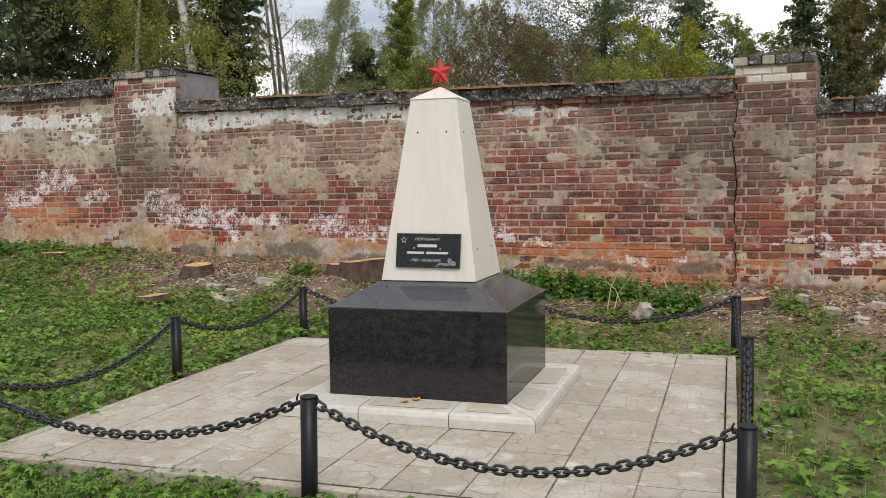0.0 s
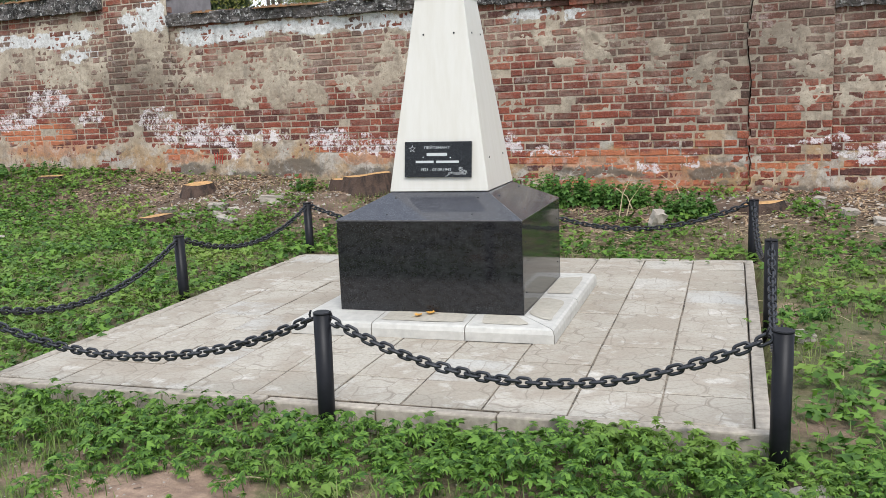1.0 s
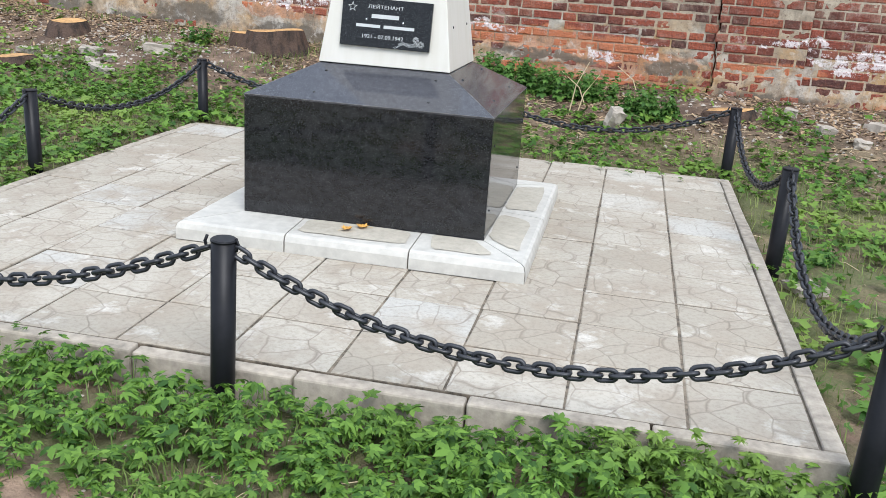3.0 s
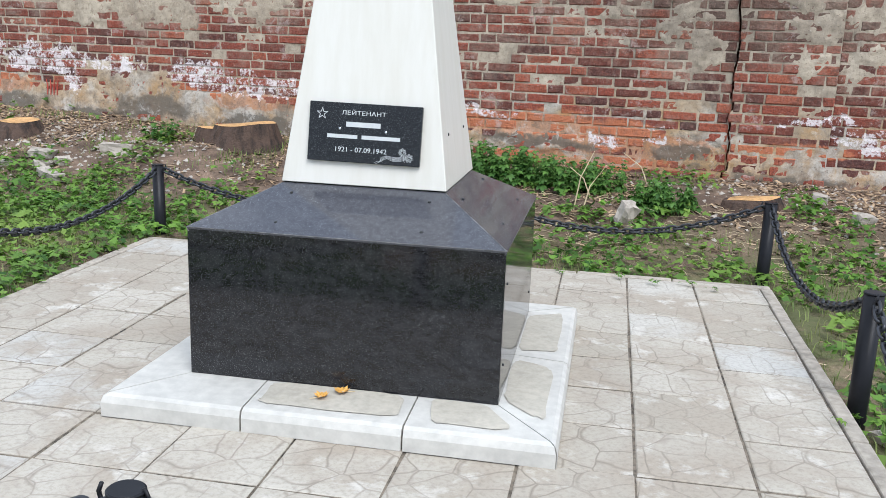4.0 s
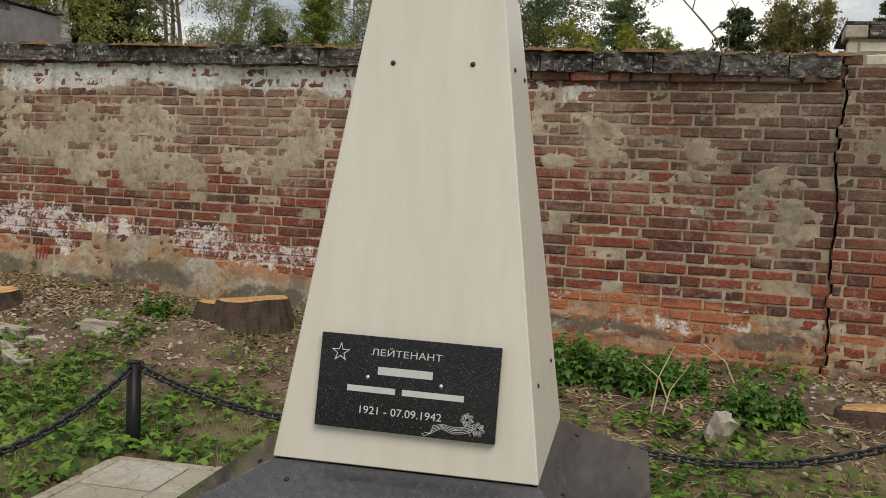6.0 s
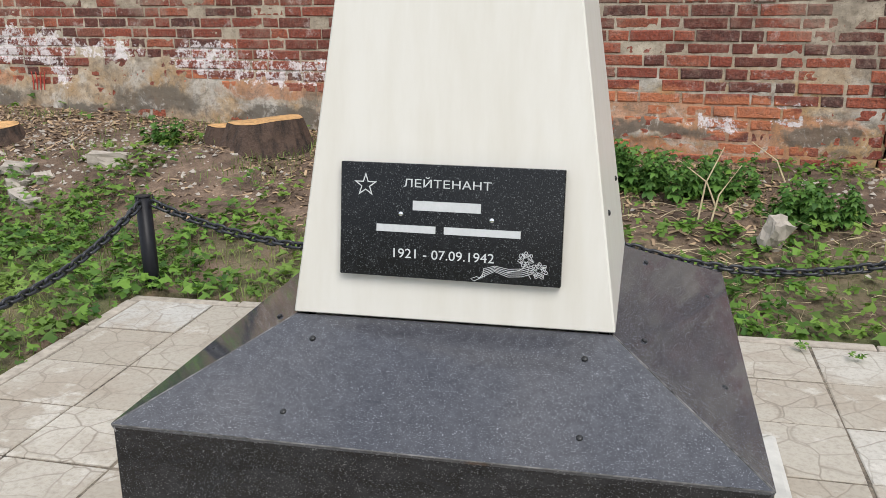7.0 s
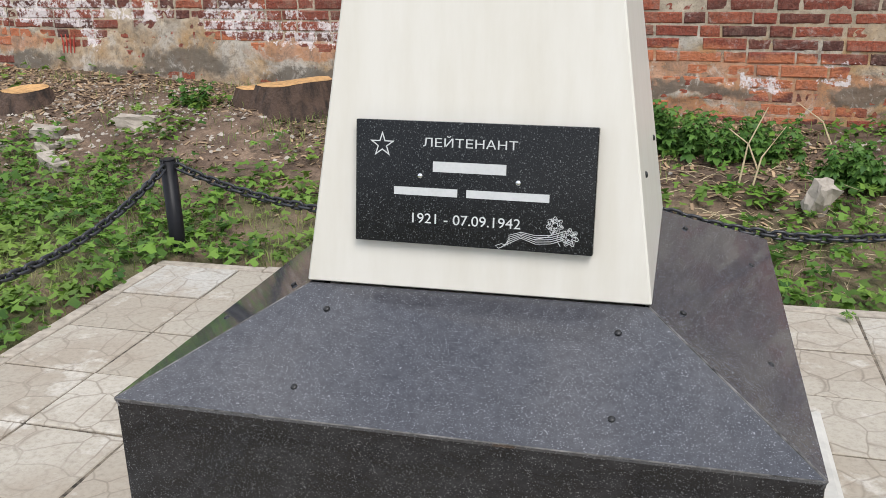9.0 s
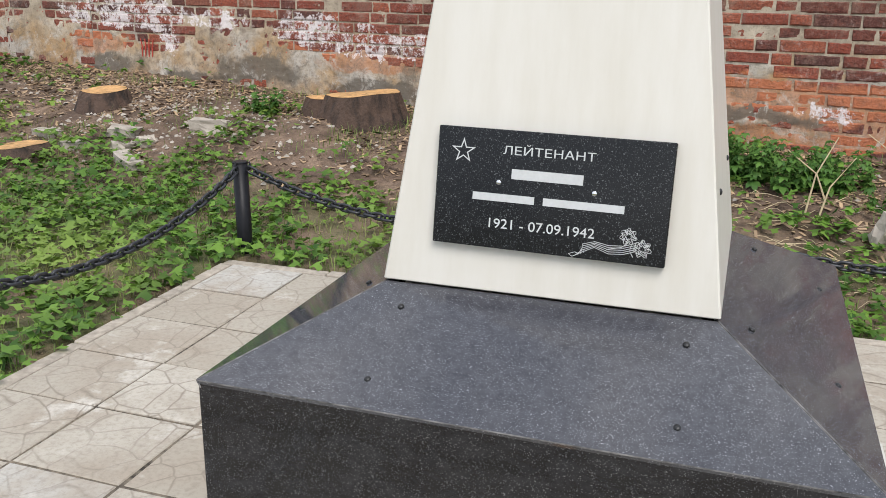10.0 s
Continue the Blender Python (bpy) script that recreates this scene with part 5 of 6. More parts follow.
def weed_density(x, y):
    """How thick the weeds stand, 0 to 1."""
    if in_slab(x, y, 0.03) or wall_gap(x, y) < 0.03:
        return 0.0
    n = fractal(x * 1.5, y * 1.5, 11, 4) + 0.4 * fractal(x * 5, y * 5, 2, 2)
    if y < SLAB[2]:
        d = 0.95 * (1 - smooth01(0.25, 0.85, -1.33 - y)) + 0.50 * smooth01(0.2, 1.6, x) * (1 - smooth01(1.2, 2.2, -1.33 - y)) + 0.74
        d -= 1.3 * (1 - smooth01(0.02, 0.16, -1.33 - y)) * (1 - smooth01(0.2, 0.7, x))
        d -= 0.22 * smooth01(0.45, 0.75, -1.33 - y) * (1 - smooth01(0.1, 0.6, x))
        for bx, by, rx, ry in ((-0.28, -2.34, 0.19, 0.30), (0.27, -2.42, 0.18, 0.16), (0.72, -1.98, 0.06, 0.08), (0.83, -2.16, 0.07, 0.07), (1.30, -2.10, 0.06, 0.05), (-0.23, -1.84, 0.07, 0.05)):
            d -= 3.0 * max(0.0, 1 - math.hypot((x - bx + 0.10 * fractal(x * 5, y * 5, 4, 3)) / rx, (y - by) / ry) ** 2)
        return max(0.0, min(1.0, d + 0.75 * n))
    if x < SLAB[0]:
        d = 1.05 - 1.05 * smooth01(3.0, 4.0, y + 0.10 * x + 0.3) * smooth01(-6.6, -5.2, x)
        return max(0.0, min(1.0, d + 0.9 * n))
    if x > SLAB[1]:
        d = 0.62 - 0.85 * smooth01(2.6, 3.4, y) - 0.5 * (1 - smooth01(1.85, 2.05, x))
        return max(0.0, min(1.0, d + 0.95 * n))
    d = 0.66 - 0.40 * smooth01(2.9, 3.6, y) - 0.25 * (1 - smooth01(2.24, 2.5, y))
    return max(0.0, min(0.8, d + 0.8 * n))


weeds, grass = [], []
for _ in range(39000):
    x, y = wrng.uniform(-8.2, 4.2), wrng.uniform(-3.3, 5.4)
    if wrng.random() > weed_density(x, y):
        continue
    coarse = y > -1.3 or abs(x) > 2.6
    if coarse:
        weed(x, y, wrng.uniform(0.038, 0.070), 2, weeds, 0.9, True)
    elif wrng.random() < 0.50 + 0.5 * fractal(x * 2.3, y * 2.3, 15, 3):
        weed(x, y, wrng.uniform(0.018, 0.044), wrng.randint(3, 5), weeds, 1.0 + 0.7 * max(0.0, fractal(x * 3, y * 3, 8, 3)))
for _ in range(1300):
    x, y = wrng.uniform(-2.6, 2.7), -1.35 - abs(wrng.gauss(0.26, 0.28))
    if wrng.random() > weed_density(x, y) + (0.15 if x > 0.5 else -0.25):
        continue
    weed(x, y, wrng.uniform(0.034, 0.056), wrng.randint(4, 6), weeds, 1.4 + 0.6 * smooth01(0.6, 1.2, x))
scatter_mesh("weeds", weeds, WEED_LEAF, "low lush green weeds with lobed leaves", "weeds")

for _ in range(125000):
    x, y = wrng.uniform(-8.0, 4.4), wrng.uniform(-3.2, 5.2)
    n = fractal(x * 1.2 + 7, y * 1.2, 3, 3)
    if in_slab(x, y, 0.02) or wall_gap(x, y) < 0.03 or wrng.random() > 0.42 + (0.25 if x < SLAB[0] else 0.0) + 0.9 * n - 0.5 * smooth01(2.8, 3.5, y) or (y < SLAB[2] and weed_density(x, y) < 0.1 and wrng.random() < 0.9):
        continue
    h, a, b = wrng.uniform(0.03, 0.10), wrng.uniform(0, 6.283), wrng.uniform(0.2, 1.0)
    z = ground_height(x, y) - 0.004
    w = wrng.uniform(0.0012, 0.0026)
    c, s = math.cos(a), math.sin(a)
    v = np.array([(x - s * w, y + c * w, z), (x + s * w, y - c * w, z), (x + c * h * b * .35 + s * w * .8, y + s * h * b * .35 - c * w * .8, z + h * .6),
                  (x + c * h * b * .35 - s * w * .8, y + s * h * b * .35 + c * w * .8, z + h * .6), (x + c * h * b, y + s * h * b, z + h * (1 - 0.35 * b))])
    grass.append((v, [(0, 1, 2, 3), (3, 2, 4)]))
for cx, cy, many, tall in ((0.48, -2.18, 150, 0.15), (0.62, -2.42, 110, 0.16), (0.95, -2.30, 90, 0.13), (-0.95, -1.75, 120, 0.11), (-1.3, -2.1, 90, 0.10), (0.05, -1.85, 60, 0.10),
                           (2.2, -1.2, 90, 0.12), (2.5, 0.3, 90, 0.11), (-2.6, 0.9, 120, 0.12), (-3.2, 1.5, 120, 0.12), (-2.4, -0.4, 100, 0.12)):
    for _ in range(many):
        x, y = wrng.gauss(cx, 0.07), wrng.gauss(cy, 0.06)
        if in_slab(x, y, 0.02):
            continue
        h, a, b = tall * wrng.uniform(0.5, 1.15), wrng.uniform(0, 6.283), wrng.uniform(0.25, 0.9)
        z, w, c, q = ground_height(x, y) - 0.004, wrng.uniform(0.0016, 0.0030), math.cos(a), math.sin(a)
        v = np.array([(x - q * w, y + c * w, z), (x + q * w, y - c * w, z), (x + c * h * b * .35 + q * w * .8, y + q * h * b * .35 - c * w * .8, z + h * .6),
                      (x + c * h * b * .35 - q * w * .8, y + q * h * b * .35 + c * w * .8, z + h * .6), (x + c * h * b, y + q * h * b, z + h * (1 - 0.35 * b))])
        grass.append((v, [(0, 1, 2, 3), (3, 2, 4)]))
scatter_mesh("grass", grass, GRASS, "thin tufts of pale green grass", "grass")


# ---- taller weeds by the wall ----
def nettle_clump(x, y, stems, spread, height, label):
    z = ground_height(x, y)
    ob = thing("nettle_clump", (x, y, z), label, "weed", "clumps by the wall")
    stalks, leaves = [], []
    v0, f0 = compound_leaf((-0.85, 0.0, 0.85), (0.8, 1.0, 0.8), 0.30, 0.30)
    for _ in range(stems):
        a, r = wrng.uniform(0, 6.283), spread * math.sqrt(wrng.random())
        px, py, h = r * math.cos(a), r * math.sin(a) * 0.6, height * wrng.uniform(0.5, 1.1)
        lx, ly = wrng.gauss(0, 0.05), wrng.gauss(-0.02, 0.05)
        stalks.append(stalk([(px, py, -0.03), (px + lx * .4, py + ly * .4, h * .5), (px + lx, py + ly, h)], 0.003))
        n = int(h / 0.035) + 2
        for k in range(n):
            t = (k + 1) / n
            for q in (0, math.pi):
                yaw = k * 1.57 + q + wrng.gauss(0, .3)
                s = 0.066 * (1.1 - 0.5 * t) * wrng.uniform(0.6, 1.2)
                leaves.append((turned(v0, (px + lx * t, py + ly * t, h * t), yaw, wrng.gauss(-0.35, .25), wrng.gauss(0, .2), s), f0))
    for name, chunk, mat_ in (("stalk", stalks, NETTLE_LEAF), ("foliage", leaves, NETTLE_LEAF)):
        o = tagged(scatter_mesh(name, chunk, mat_, "", ""), kind="stuff")
        o.parent = ob


nettle_clump(0.05, 4.15, 70, 0.46, 0.26, "dense dark green nettle clump against the wall")
nettle_clump(0.62, 4.00, 46, 0.36, 0.20, "dark green nettles beside the brick wall")
nettle_clump(1.22, 3.66, 44, 0.26, 0.19, "green leafy weeds around a concrete lump")
nettle_clump(-3.05, 4.60, 9, 0.14, 0.18, "small nettles between the stumps")
nettle_clump(2.0, 1.0, 12, 0.18, 0.07, "broad-leaved dock beside the kerb")
nettle_clump(-7.6, 5.3, 30, 0.6, 0.16, "green weeds along the wall foot")
for i, (x, y, dx, h) in enumerate(((0.62, 3.55, 0.12, 0.42), (0.68, 3.52, 0.15, 0.34), (0.74, 3.75, -0.22, 0.25), (1.15, 4.2, -0.20, 0.22))):
    z = ground_height(x, y)
    v, f = stalk([(0, 0, -0.02), (dx * 0.3, 0.02, h * 0.55), (dx, 0.05, h)], 0.006, 6)
    ob = raw("dry_reed", [tuple(p) for p in v], f, STRAW)
    ob.location = (x, y, z)
    tagged(ob, "dry pale bent reed among the nettles", "reed", "dry reeds")

for i, (x, y, turn, ln) in enumerate(((0.22, -2.20, -22, 0.26), (-0.10, -1.98, 15, 0.14), (0.02, -1.90, 40, 0.12), (1.35, 3.45, 30, 0.30), (1.55, 3.62, -25, 0.26))):
    v, f = stalk([(0, 0, 0), (ln * 0.5, 0.01, 0.006), (ln, -0.004, 0.004)], 0.0045, 6)
    ob = raw("dry_twig", [tuple(p) for p in v], f, STRAW)
    ob.matrix_world = pose(x, y, ground_height(x, y) + 0.010, 0, 0, turn)
    tagged(ob, "pale dry twig lying on the bare soil", "twig", "dry twigs")

# small tufts in the joints of the paving
for x, y, n in ((0.95, 2.12, 7), (1.12, 2.05, 8), (1.30, 2.08, 8), (0.62, 2.15, 5), (1.45, 2.0, 5), (-0.72, -1.29, 4), (-0.05, -1.38, 6), (0.66, -1.36, 7), (-1.9, 2.22, 10), (1.70, 0.35, 3)):
    bits = []
    for _ in range(n):
        v, f = LEAVES[2]
        bits.append((turned(v, (wrng.gauss(0, .02), wrng.gauss(0, .012), 0.012 + wrng.random() * 0.02), wrng.uniform(0, 6.3), wrng.gauss(.3, .3), 0, wrng.uniform(0.012, 0.03)), f))
    ob = scatter_mesh("joint_weed", bits, WEED_LEAF, "", "")
    ob.location = (x, y, 0.0 if not y < -1.3 else -0.05)
    tagged(ob, "tiny green weed sprouting from a paving joint", "weed", "weeds in the joints")


# ---- trees behind the wall ----
def limb(bm, a, d, length, r, rnd, bend=0.15, segs=5, droop=0.0, sides=5):
    pts, p, v = [Vector(a)], Vector(a), Vector(d).normalized()
    for i in range(segs):
        v = (v + Vector((rnd.gauss(0, bend), rnd.gauss(0, bend), rnd.gauss(0, bend) - droop))).normalized()
        p = p + v * length / segs
        pts.append(p.copy())
    tube(bm, pts, [max(0.004, r * (1 - 0.85 * i / segs)) for i in range(segs + 1)], sides, False)
    return pts


QUAD = np.array([(-.5, 0), (0, .32), (.5, 0), (0, -.32)], float)


def leaf_bits(bits, p, size, rnd, count, spread):
    for _ in range(count):
        bits.append((p[0] + rnd.gauss(0, spread), p[1] + rnd.gauss(0, spread), p[2] + rnd.gauss(0, spread), size * rnd.uniform(0.6, 1.3)))


def crown(ob, bits, material, label="", seed=1):
    """One mesh of small leaves, each turned its own way."""
    gen = np.random.default_rng(seed)
    data = np.array(bits)
    n = len(data)
    u = gen.normal(size=(n, 3))
    u /= np.linalg.norm(u, axis=1)[:, None]
    w = np.cross(u, gen.normal(size=(n, 3)))
    w /= np.linalg.norm(w, axis=1)[:, None]
    co = data[:, None, :3] + data[:, 3, None, None] * (QUAD[None, :, :1] * u[:, None, :] + QUAD[None, :, 1:] * w[:, None, :])
    me = bpy.data.meshes.new("crown")
    me.vertices.add(4 * n)
    me.vertices.foreach_set("co", co.astype(np.float32).ravel())
    me.loops.add(4 * n)
    me.loops.foreach_set("vertex_index", np.arange(4 * n, dtype=np.int32))
    me.polygons.add(n)
    me.polygons.foreach_set("loop_start", np.arange(0, 4 * n, 4, dtype=np.int32))
    me.polygons.foreach_set("loop_total", np.full(n, 4, dtype=np.int32))
    me.update(calc_edges=True)
    link("crown", me, ob, label, [material])


def birch(x, y, height, width, seed, leaf, amount, size, bark, label, droop=0.10, low=0.25, stems=1, hang=0.9, leader=0.11, limbs=30):
    rnd = random.Random(seed)
    ob = thing("birch_tree", (x, y, 0.1), label, "tree", "trees behind the wall")
    bm, twigs, bits = bmesh.new(), bmesh.new(), []
    for s in range(stems):
        off = Vector((rnd.gauss(0, 0.25), rnd.gauss(0, 0.25), 0)) if stems > 1 else Vector()
        trunk = limb(bm, off + Vector((0, 0, -0.3)), (rnd.gauss(0, .04), rnd.gauss(0, .04), 1), height * rnd.uniform(0.9, 1.0), leader, rnd, 0.035, 9)
        for _ in range(int(limbs / stems) + 6):
            t = low + (1 - low) * rnd.random() ** 0.8
            k = min(8, int(t * 9))
            a = trunk[k].lerp(trunk[k + 1], t * 9 - k)
            ang = rnd.uniform(0, 6.283)
            reach = width * (1.05 - 0.75 * t) * rnd.uniform(0.5, 1.0)
            pts = limb(twigs, a, (math.cos(ang), math.sin(ang), 0.75), reach * 1.25, 0.030 * (1.1 - t) + 0.008, rnd, 0.18, 5, droop)
            for p in pts[2:]:
                for _ in range(2):
                    d = Vector((rnd.gauss(0, .5), rnd.gauss(0, .5), rnd.uniform(-1.2, 0.25)))
                    tw = limb(twigs, p, d, hang * rnd.uniform(0.5, 1.2), 0.007, rnd, 0.12, 3, 0.25, 3)
                    for q in range(int(amount * 1.25)):
                        i = rnd.randrange(3)
                        w = tw[i].lerp(tw[i + 1], rnd.random())
                        leaf_bits(bits, w, size, rnd, 1, 0.09)
    part("trunk", bm, bark, ob, "", True)
    tagged(part("branchwork", twigs, GREY_BARK, ob, "", True), kind="stuff")
    crown(ob, bits, leaf, "loose airy spring foliage", seed)
    return ob


def spruce(x, y, height, width, seed, leaf, label, amount=7, name="spruce_tree", gaps=0.0, size=0.16, rise=0.05, power=0.7, many=11, fan=0.30, sway=0.06):
    rnd = random.Random(seed)
    ob = thing(name, (x, y, 0.1), label, "tree", "trees behind the wall")
    bm, bits = bmesh.new(), []
    trunk = limb(bm, (0, 0, -0.3), (rnd.gauss(0, .01), rnd.gauss(0, .01), 1), height, 0.016 * height, rnd, 0.01, 8)
    n = int(height * many)
    for i in range(n):
        t = 0.10 + 0.90 * i / n
        k = min(7, int(t * 8))
        a = trunk[k].lerp(trunk[k + 1], t * 8 - k)
        if rnd.random() < gaps:
            continue
        ang = i * 2.4 + rnd.gauss(0, .3)
        reach = width * (1.02 - t) ** power * rnd.uniform(0.6, 1.1) + 0.08
        pts = limb(bm, a, (math.cos(ang), math.sin(ang), rise + rnd.gauss(0, sway)), reach, 0.030 * (1.1 - t) + 0.006, rnd, 0.06, 5, 0.03)
        for j in range(1, 6):
            for _ in range(amount):
                p = pts[j - 1].lerp(pts[j], rnd.random())
                side = rnd.uniform(-1, 1) * reach * fan * (1 - 0.10 * j)
                q = (p.x - math.sin(ang) * side, p.y + math.cos(ang) * side, p.z - abs(side) * 0.35 - rnd.random() * 0.10)
                leaf_bits(bits, q, size, rnd, 2, 0.06 + 0.053 * fan * reach)
    part("trunk", bm, BROWN_BARK, ob, "", True)
    crown(ob, bits, leaf, "dense layered needles", seed)
    return ob


def place(az, y):
    return 0.6 + (y + 1.84) * math.tan(radians(az)), y


def tree_row():
    spruce(*place(-44.0, 19), 16, 5.2, 41, SPRUCE_LEAF, "tall dark green spruce behind the wall", 19, size=0.21)
    spruce(*place(-38.5, 26), 17, 5.6, 42, SPRUCE_LEAF, "tall dark green spruce behind the wall", 16, size=0.26)
    spruce(*place(-32.4, 22), 15, 2.1, 43, SPRUCE_LEAF, "narrow dark spruce behind a birch", 20, size=0.19)
    birch(*place(-34.6, 17.4), 15, 3.4, 44, BIRCH_LEAF, 84, 0.075, BIRCH_BARK, "old birch with white trunk and drooping green-yellow foliage", 0.12, 0.14, 1, 1.5, 0.19)
    birch(*place(-38.6, 18.2), 14, 3.2, 45, BIRCH_LEAF, 80, 0.078, BIRCH_BARK, "drooping birch thick with young green leaves", 0.12, 0.14, 1, 1.5, 0.10)
    birch(*place(-28.2, 21), 13, 1.6, 46, PALE_LEAF, 34, 0.042, GREY_BARK, "slender nearly bare birch with thin upright stems", 0.0, 0.22, 3, 0.8, 0.085)
    birch(*place(-25.8, 27), 8.4, 3.2, 47, PALE_LEAF, 80, 0.068, GREY_BARK, "small young birch with sparse pale leaves", 0.06, 0.2, 2, 0.9, 0.05)
    spruce(*place(-22.9, 34), 8.1, 2.9, 48, SPRUCE_LEAF, "small dark spruce beyond the wall", 20, size=0.200)
    spruce(*place(-20.6, 36), 11.4, 2.7, 49, WILLOW_LEAF, "dense pointed green conifer with spring growth", 31, size=0.105, rise=0.5, power=0.85)
    birch(*place(-17.2, 42), 17.5, 7.6, 50, PALE_LEAF, 85, 0.082, BIRCH_BARK, "tall airy birch with pale young leaves", 0.04, 0.12, 3, 1.4, 0.10, 90)
    birch(*place(-13.0, 37), 9.9, 4.8, 51, BROWN_LEAF, 34, 0.111, GREY_BARK, "brown budding tree with bare twigs", 0.0, 0.15, 3, 0.9, 0.06)
    birch(*place(-9.8, 30), 7.3, 3.8, 57, BROWN_LEAF, 34, 0.098, GREY_BARK, "brown budding bush with bare twigs", 0.0, 0.1, 3, 0.8, 0.04)
    spruce(*place(-6.7, 40), 16.7, 9.0, 52, LARCH_LEAF, "large open larch with fresh green needles", 40, "larch_tree", 0.05, 0.112, 0.26, 0.60, 13, 0.15, 0.20)
    birch(*place(-3.0, 36), 8.4, 3.8, 53, YELLOW_LEAF, 34, 0.111, GREY_BARK, "bush with bright yellow-green young leaves", 0.02, 0.15, 3, 0.8, 0.04)
    spruce(*place(-1.0, 50), 12.8, 6.2, 54, SPRUCE_LEAF, "dark green spruce beyond the wall", 20, size=0.163, rise=0.2)
    birch(*place(1.6, 52), 10.6, 4.0, 55, WILLOW_LEAF, 50, 0.143, GREY_BARK, "rounded pale green birch beyond the wall", 0.03, 0.12, 2, 1.0, 0.05)
    spruce(*place(6.0, 46), 11.3, 5.1, 56, SPRUCE_LEAF, "dark spruce beyond the wall", 20, size=0.163, rise=0.15)
    birch(*place(8.3, 46), 12.5, 2.3, 58, OLIVE_LEAF, 52, 0.125, GREY_BARK, "rounded tree with brown-green budding crown", 0.0, 0.12, 3, 0.8, 0.06, 50)
    spruce(*place(14.2, 46), 12.1, 4.5, 59, SPRUCE_LEAF, "dark spruce beyond the wall", 16, size=0.237)
    spruce(*place(20.0, 40), 14.3, 7.5, 60, SPRUCE_LEAF, "dark spruce beyond the wall", 20, size=0.275)
    birch(*place(-15.2, 34), 7.9, 4.0, 61, BROWN_LEAF, 26, 0.104, GREY_BARK, "brown budding bush with bare twigs", 0.0, 0.1, 3, 0.9, 0.05)
    birch(*place(-7.6, 33), 6.8, 4.0, 62, WILLOW_LEAF, 26, 0.104, GREY_BARK, "green budding bush beneath the larch", 0.0, 0.1, 3, 0.9, 0.05)
    birch(*place(-24.0, 40), 9.0, 3.5, 63, PALE_LEAF, 30, 0.117, GREY_BARK, "pale young birch far behind the wall", 0.03, 0.15, 2, 0.9, 0.05)
    birch(*place(9.3, 45), 11.4, 1.9, 64, OLIVE_LEAF, 48, 0.125, GREY_BARK, "dense brown-green budding tree", 0.0, 0.1, 3, 0.8, 0.06, 45)
    spruce(*place(17.0, 52), 13.2, 6.9, 65, SPRUCE_LEAF, "dark spruce beyond the wall", 17, size=0.300)
    birch(*place(-36.4, 20.5), 14, 3.4, 66, BIRCH_LEAF, 84, 0.075, BIRCH_BARK, "drooping birch with young yellow-green leaves", 0.12, 0.12, 1, 1.6, 0.09)
    birch(*place(-19.0, 30), 6.6, 3.2, 71, WILLOW_LEAF, 30, 0.11, GREY_BARK, "green budding bush behind the wall", 0.0, 0.1, 3, 0.9, 0.05)
    birch(*place(-11.6, 46), 10.5, 4.4, 72, WILLOW_LEAF, 44, 0.13, GREY_BARK, "rounded willow with fresh green leaves", 0.0, 0.1, 3, 1.0, 0.06)
    birch(*place(-4.6, 46), 10.0, 4.0, 73, OLIVE_LEAF, 40, 0.13, GREY_BARK, "budding tree with brown-green leaves", 0.0, 0.1, 3, 1.0, 0.06)
    birch(*place(4.0, 40), 7.6, 3.2, 74, OLIVE_LEAF, 36, 0.12, GREY_BARK, "low brown-green budding bush", 0.0, 0.1, 3, 0.9, 0.05)


tree_row()

# bare sapling that grows behind the wall's coping
bm = bmesh.new()
tube(bm, [(0, 0, -0.25), (0, 0, 0), (-0.05, 0, 0.12), (-0.16, 0, 0.25), (-0.30, 0, 0.40), (-0.40, 0, 0.48)], [0.011, 0.010, 0.008, 0.007, 0.005, 0.003], 6)
tube(bm, [(-0.10, 0, 0.18), (0.0, 0, 0.27), (0.05, 0, 0.36), (0.0, 0, 0.44)], [0.006, 0.005, 0.004, 0.003], 5)
tube(bm, [(0.04, 0, 0.33), (0.07, 0, 0.40)], [0.003, 0.002], 5)
tube(bm, [(-0.24, 0, 0.33), (-0.22, 0, 0.43), (-0.17, 0, 0.52)], [0.005, 0.004, 0.002], 5)
tube(bm, [(-0.32, 0, 0.41), (-0.38, 0, 0.43)], [0.003, 0.002], 5)
tube(bm, [(0.01, 0, 0.0), (0.02, 0, 0.12), (0.01, 0, 0.20)], [0.006, 0.005, 0.003], 5)
sapling = tagged(part("bare_sapling", bm, GREY_BARK), "bare forked grey twig growing at the wall top", "sapling")
sapling.location = (1.03, 5.05, 2.36)


# ---- pieces of walls and paving ----
for i in range(NT):
    for j in range(NT):
        o = new("paving_tile", trng.choice(tile_meshes))
        o.parent = paving
        o.matrix_local = pose(SLAB[0] + tw * (i + 0.5), SLAB[2] + td * (j + 0.5), trng.uniform(-0.0025, 0.0025), trng.gauss(0, 0.2), trng.gauss(0, 0.2), trng.choice((0, 180)) + trng.gauss(0, 0.45))


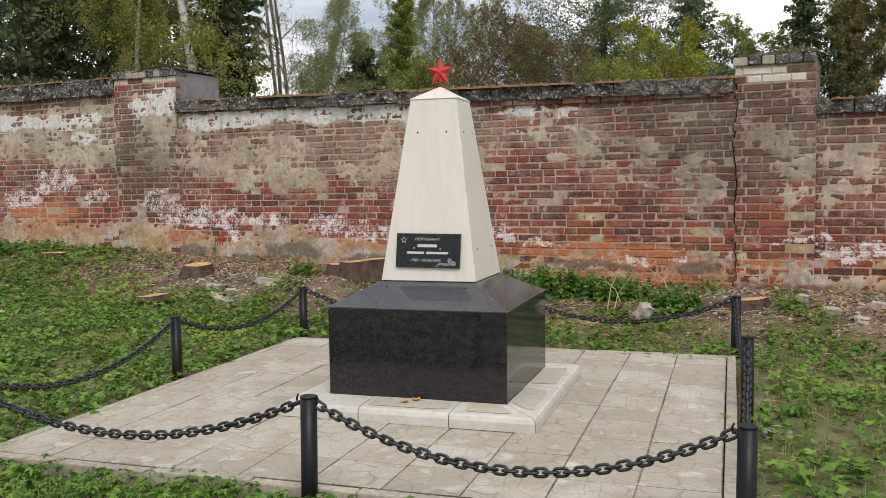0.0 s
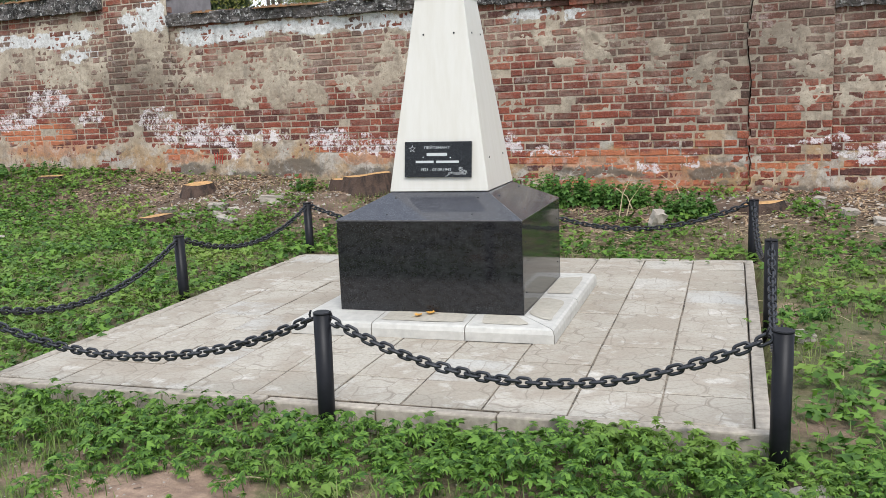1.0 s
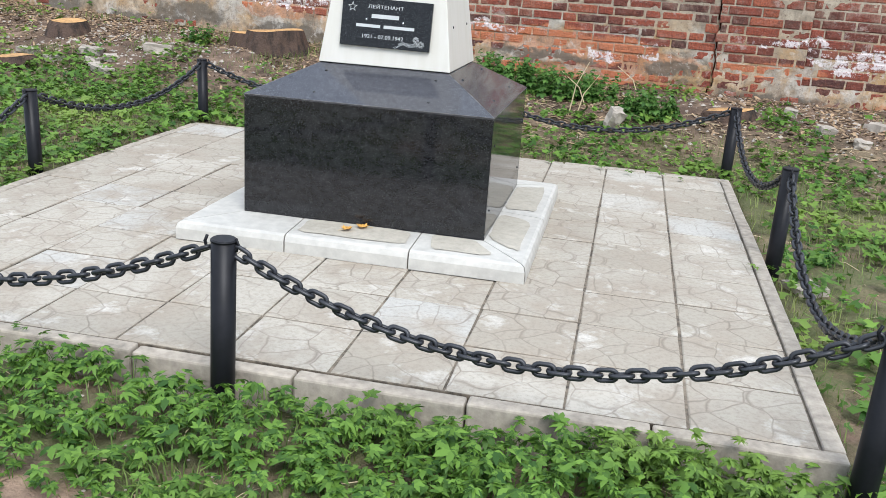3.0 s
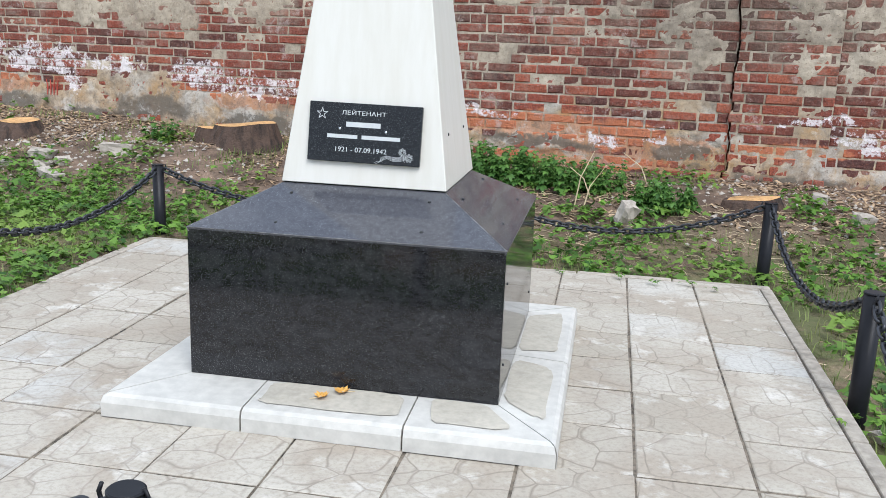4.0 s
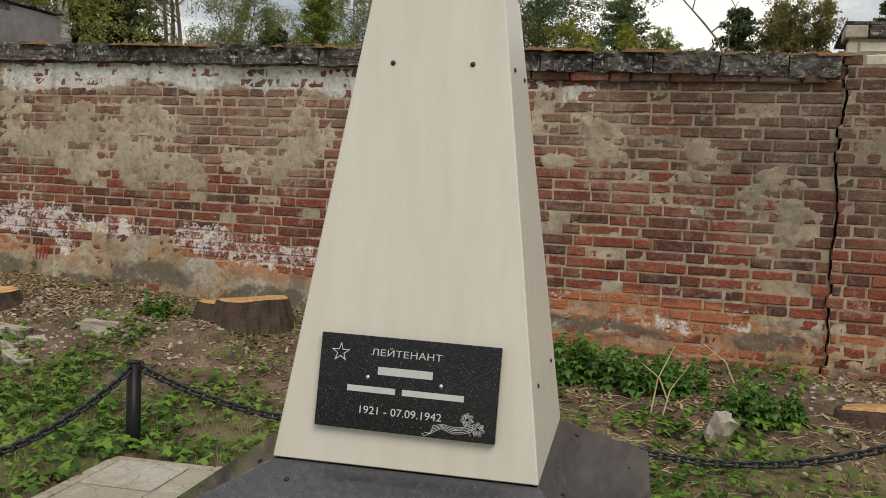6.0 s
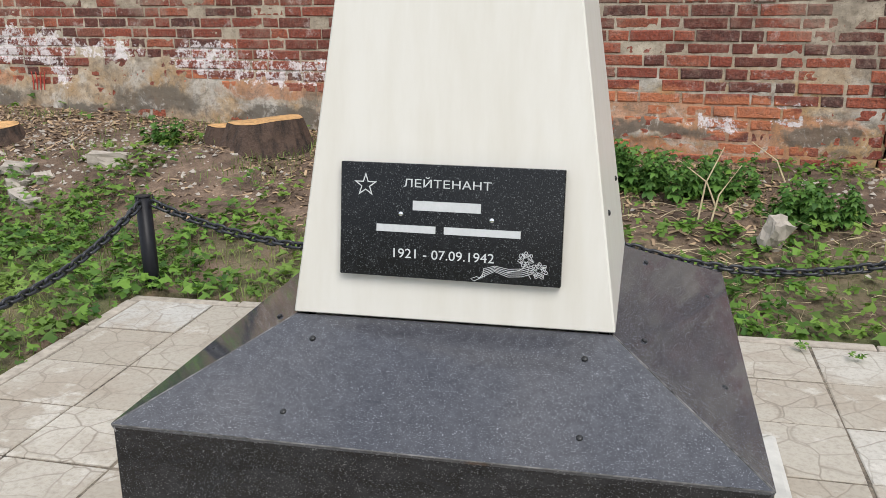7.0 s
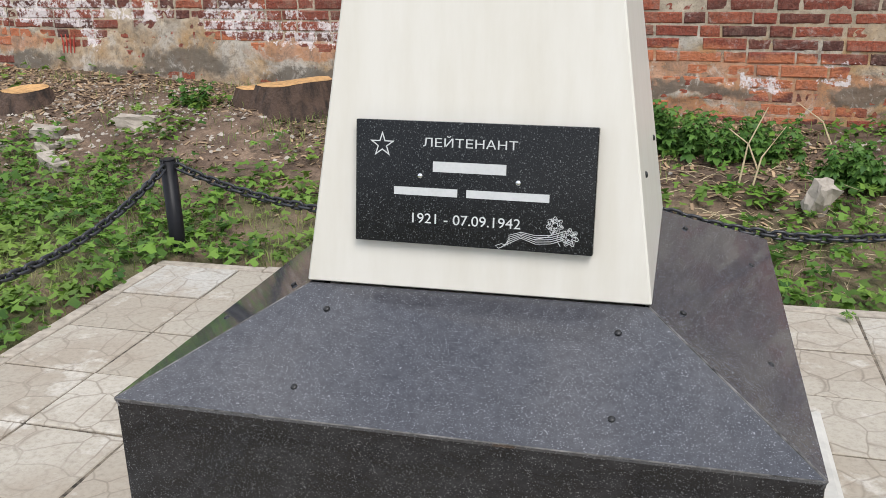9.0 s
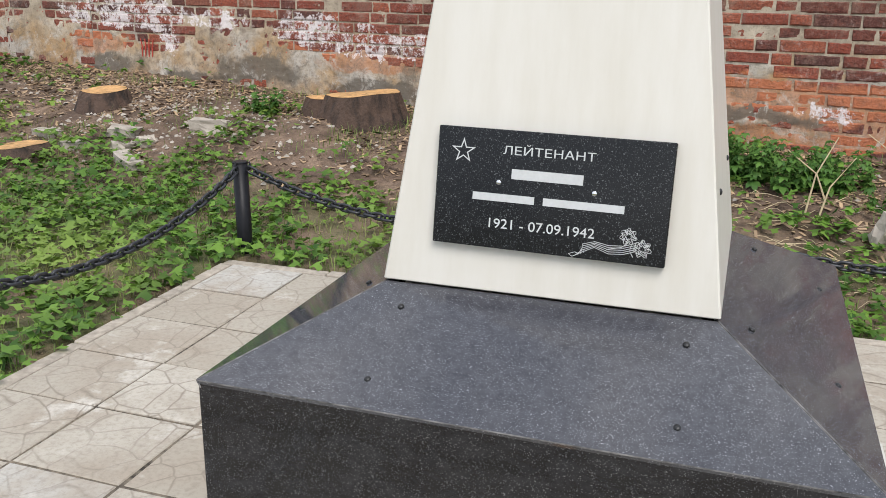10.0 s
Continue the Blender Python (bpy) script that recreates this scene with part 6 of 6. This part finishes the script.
def kerb_stones(p, q, n):
    p, q = Vector(p), Vector(q)
    d = (q - p) / n
    for i in range(n):
        bm = bmesh.new()
        box(bm, (0.003, -KERB_W / 2, -0.20), (d.length - 0.003, KERB_W / 2, 0.0), 0.008, 2)
        for v in bm.verts:
            v.co += 0.003 * Vector((0, fractal(v.co.x * 9, i, 1), fractal(v.co.x * 9, i, 5)))
        ob = part("kerb_stone", bm, KERB, paving)
        ob.matrix_local = Matrix.Translation((*(p + d * i), trng.uniform(-0.004, 0.003))) @ Matrix.Rotation(math.atan2(d.y, d.x), 4, "Z")


h = KERB_W / 2 + 0.006
kerb_stones((SLAB[0] - 0.066, SLAB[2] - h), (SLAB[1] + 0.066, SLAB[2] - h), 7)
kerb_stones((SLAB[0] - 0.066, SLAB[3] + h), (SLAB[1] + 0.066, SLAB[3] + h), 7)
kerb_stones((SLAB[0] - h, SLAB[2]), (SLAB[0] - h, SLAB[3]), 7)
kerb_stones((SLAB[1] + h, SLAB[2]), (SLAB[1] + h, SLAB[3]), 7)

cells = bond(LEFT_PILLAR[1], RIGHT_PILLAR[0], 0.05, 2.29, 0.0, 1.0)
near = [c for c in cells if c[0] > 0.05 and c[1] > 0.2][:300]
chosen = set(near)
brick_meshes = {}
for u, z, ln in near:
    key = (round(ln / 0.01), rng.randrange(3))
    if key not in brick_meshes:
        v, f = brick_shape(key[0] * 0.01, FACE_H, rng)
        me = bpy.data.meshes.new("brick")
        me.from_pydata(v, [], f)
        me.materials.append(BRICK)
        brick_meshes[key] = me
    o = new("brick", brick_meshes[key])
    o.parent = mid_wall
    o.matrix_local = pose(u, rng.gauss(0, 0.0025) + (0.02 if rng.random() < 0.02 else 0) + (rng.uniform(0, 0.016 if u < -0.8 else 0.006) if z < 0.62 else 0.0), z, rng.gauss(0, 0.5), rng.gauss(0, 0.35), rng.gauss(0, 0.5))
tagged(joined_bricks("brickwork", [c for c in cells if c not in chosen], BRICK, mid_wall), kind="stuff")
tagged(joined_bricks("brickwork", bond(-10.0, LEFT_PILLAR[0], 0.2, 2.60), BRICK, left_wall), kind="stuff")
tagged(joined_bricks("brickwork", bond(RIGHT_PILLAR[1], 5.0, 0.0, 1.94), BRICK, right_wall), kind="stuff")
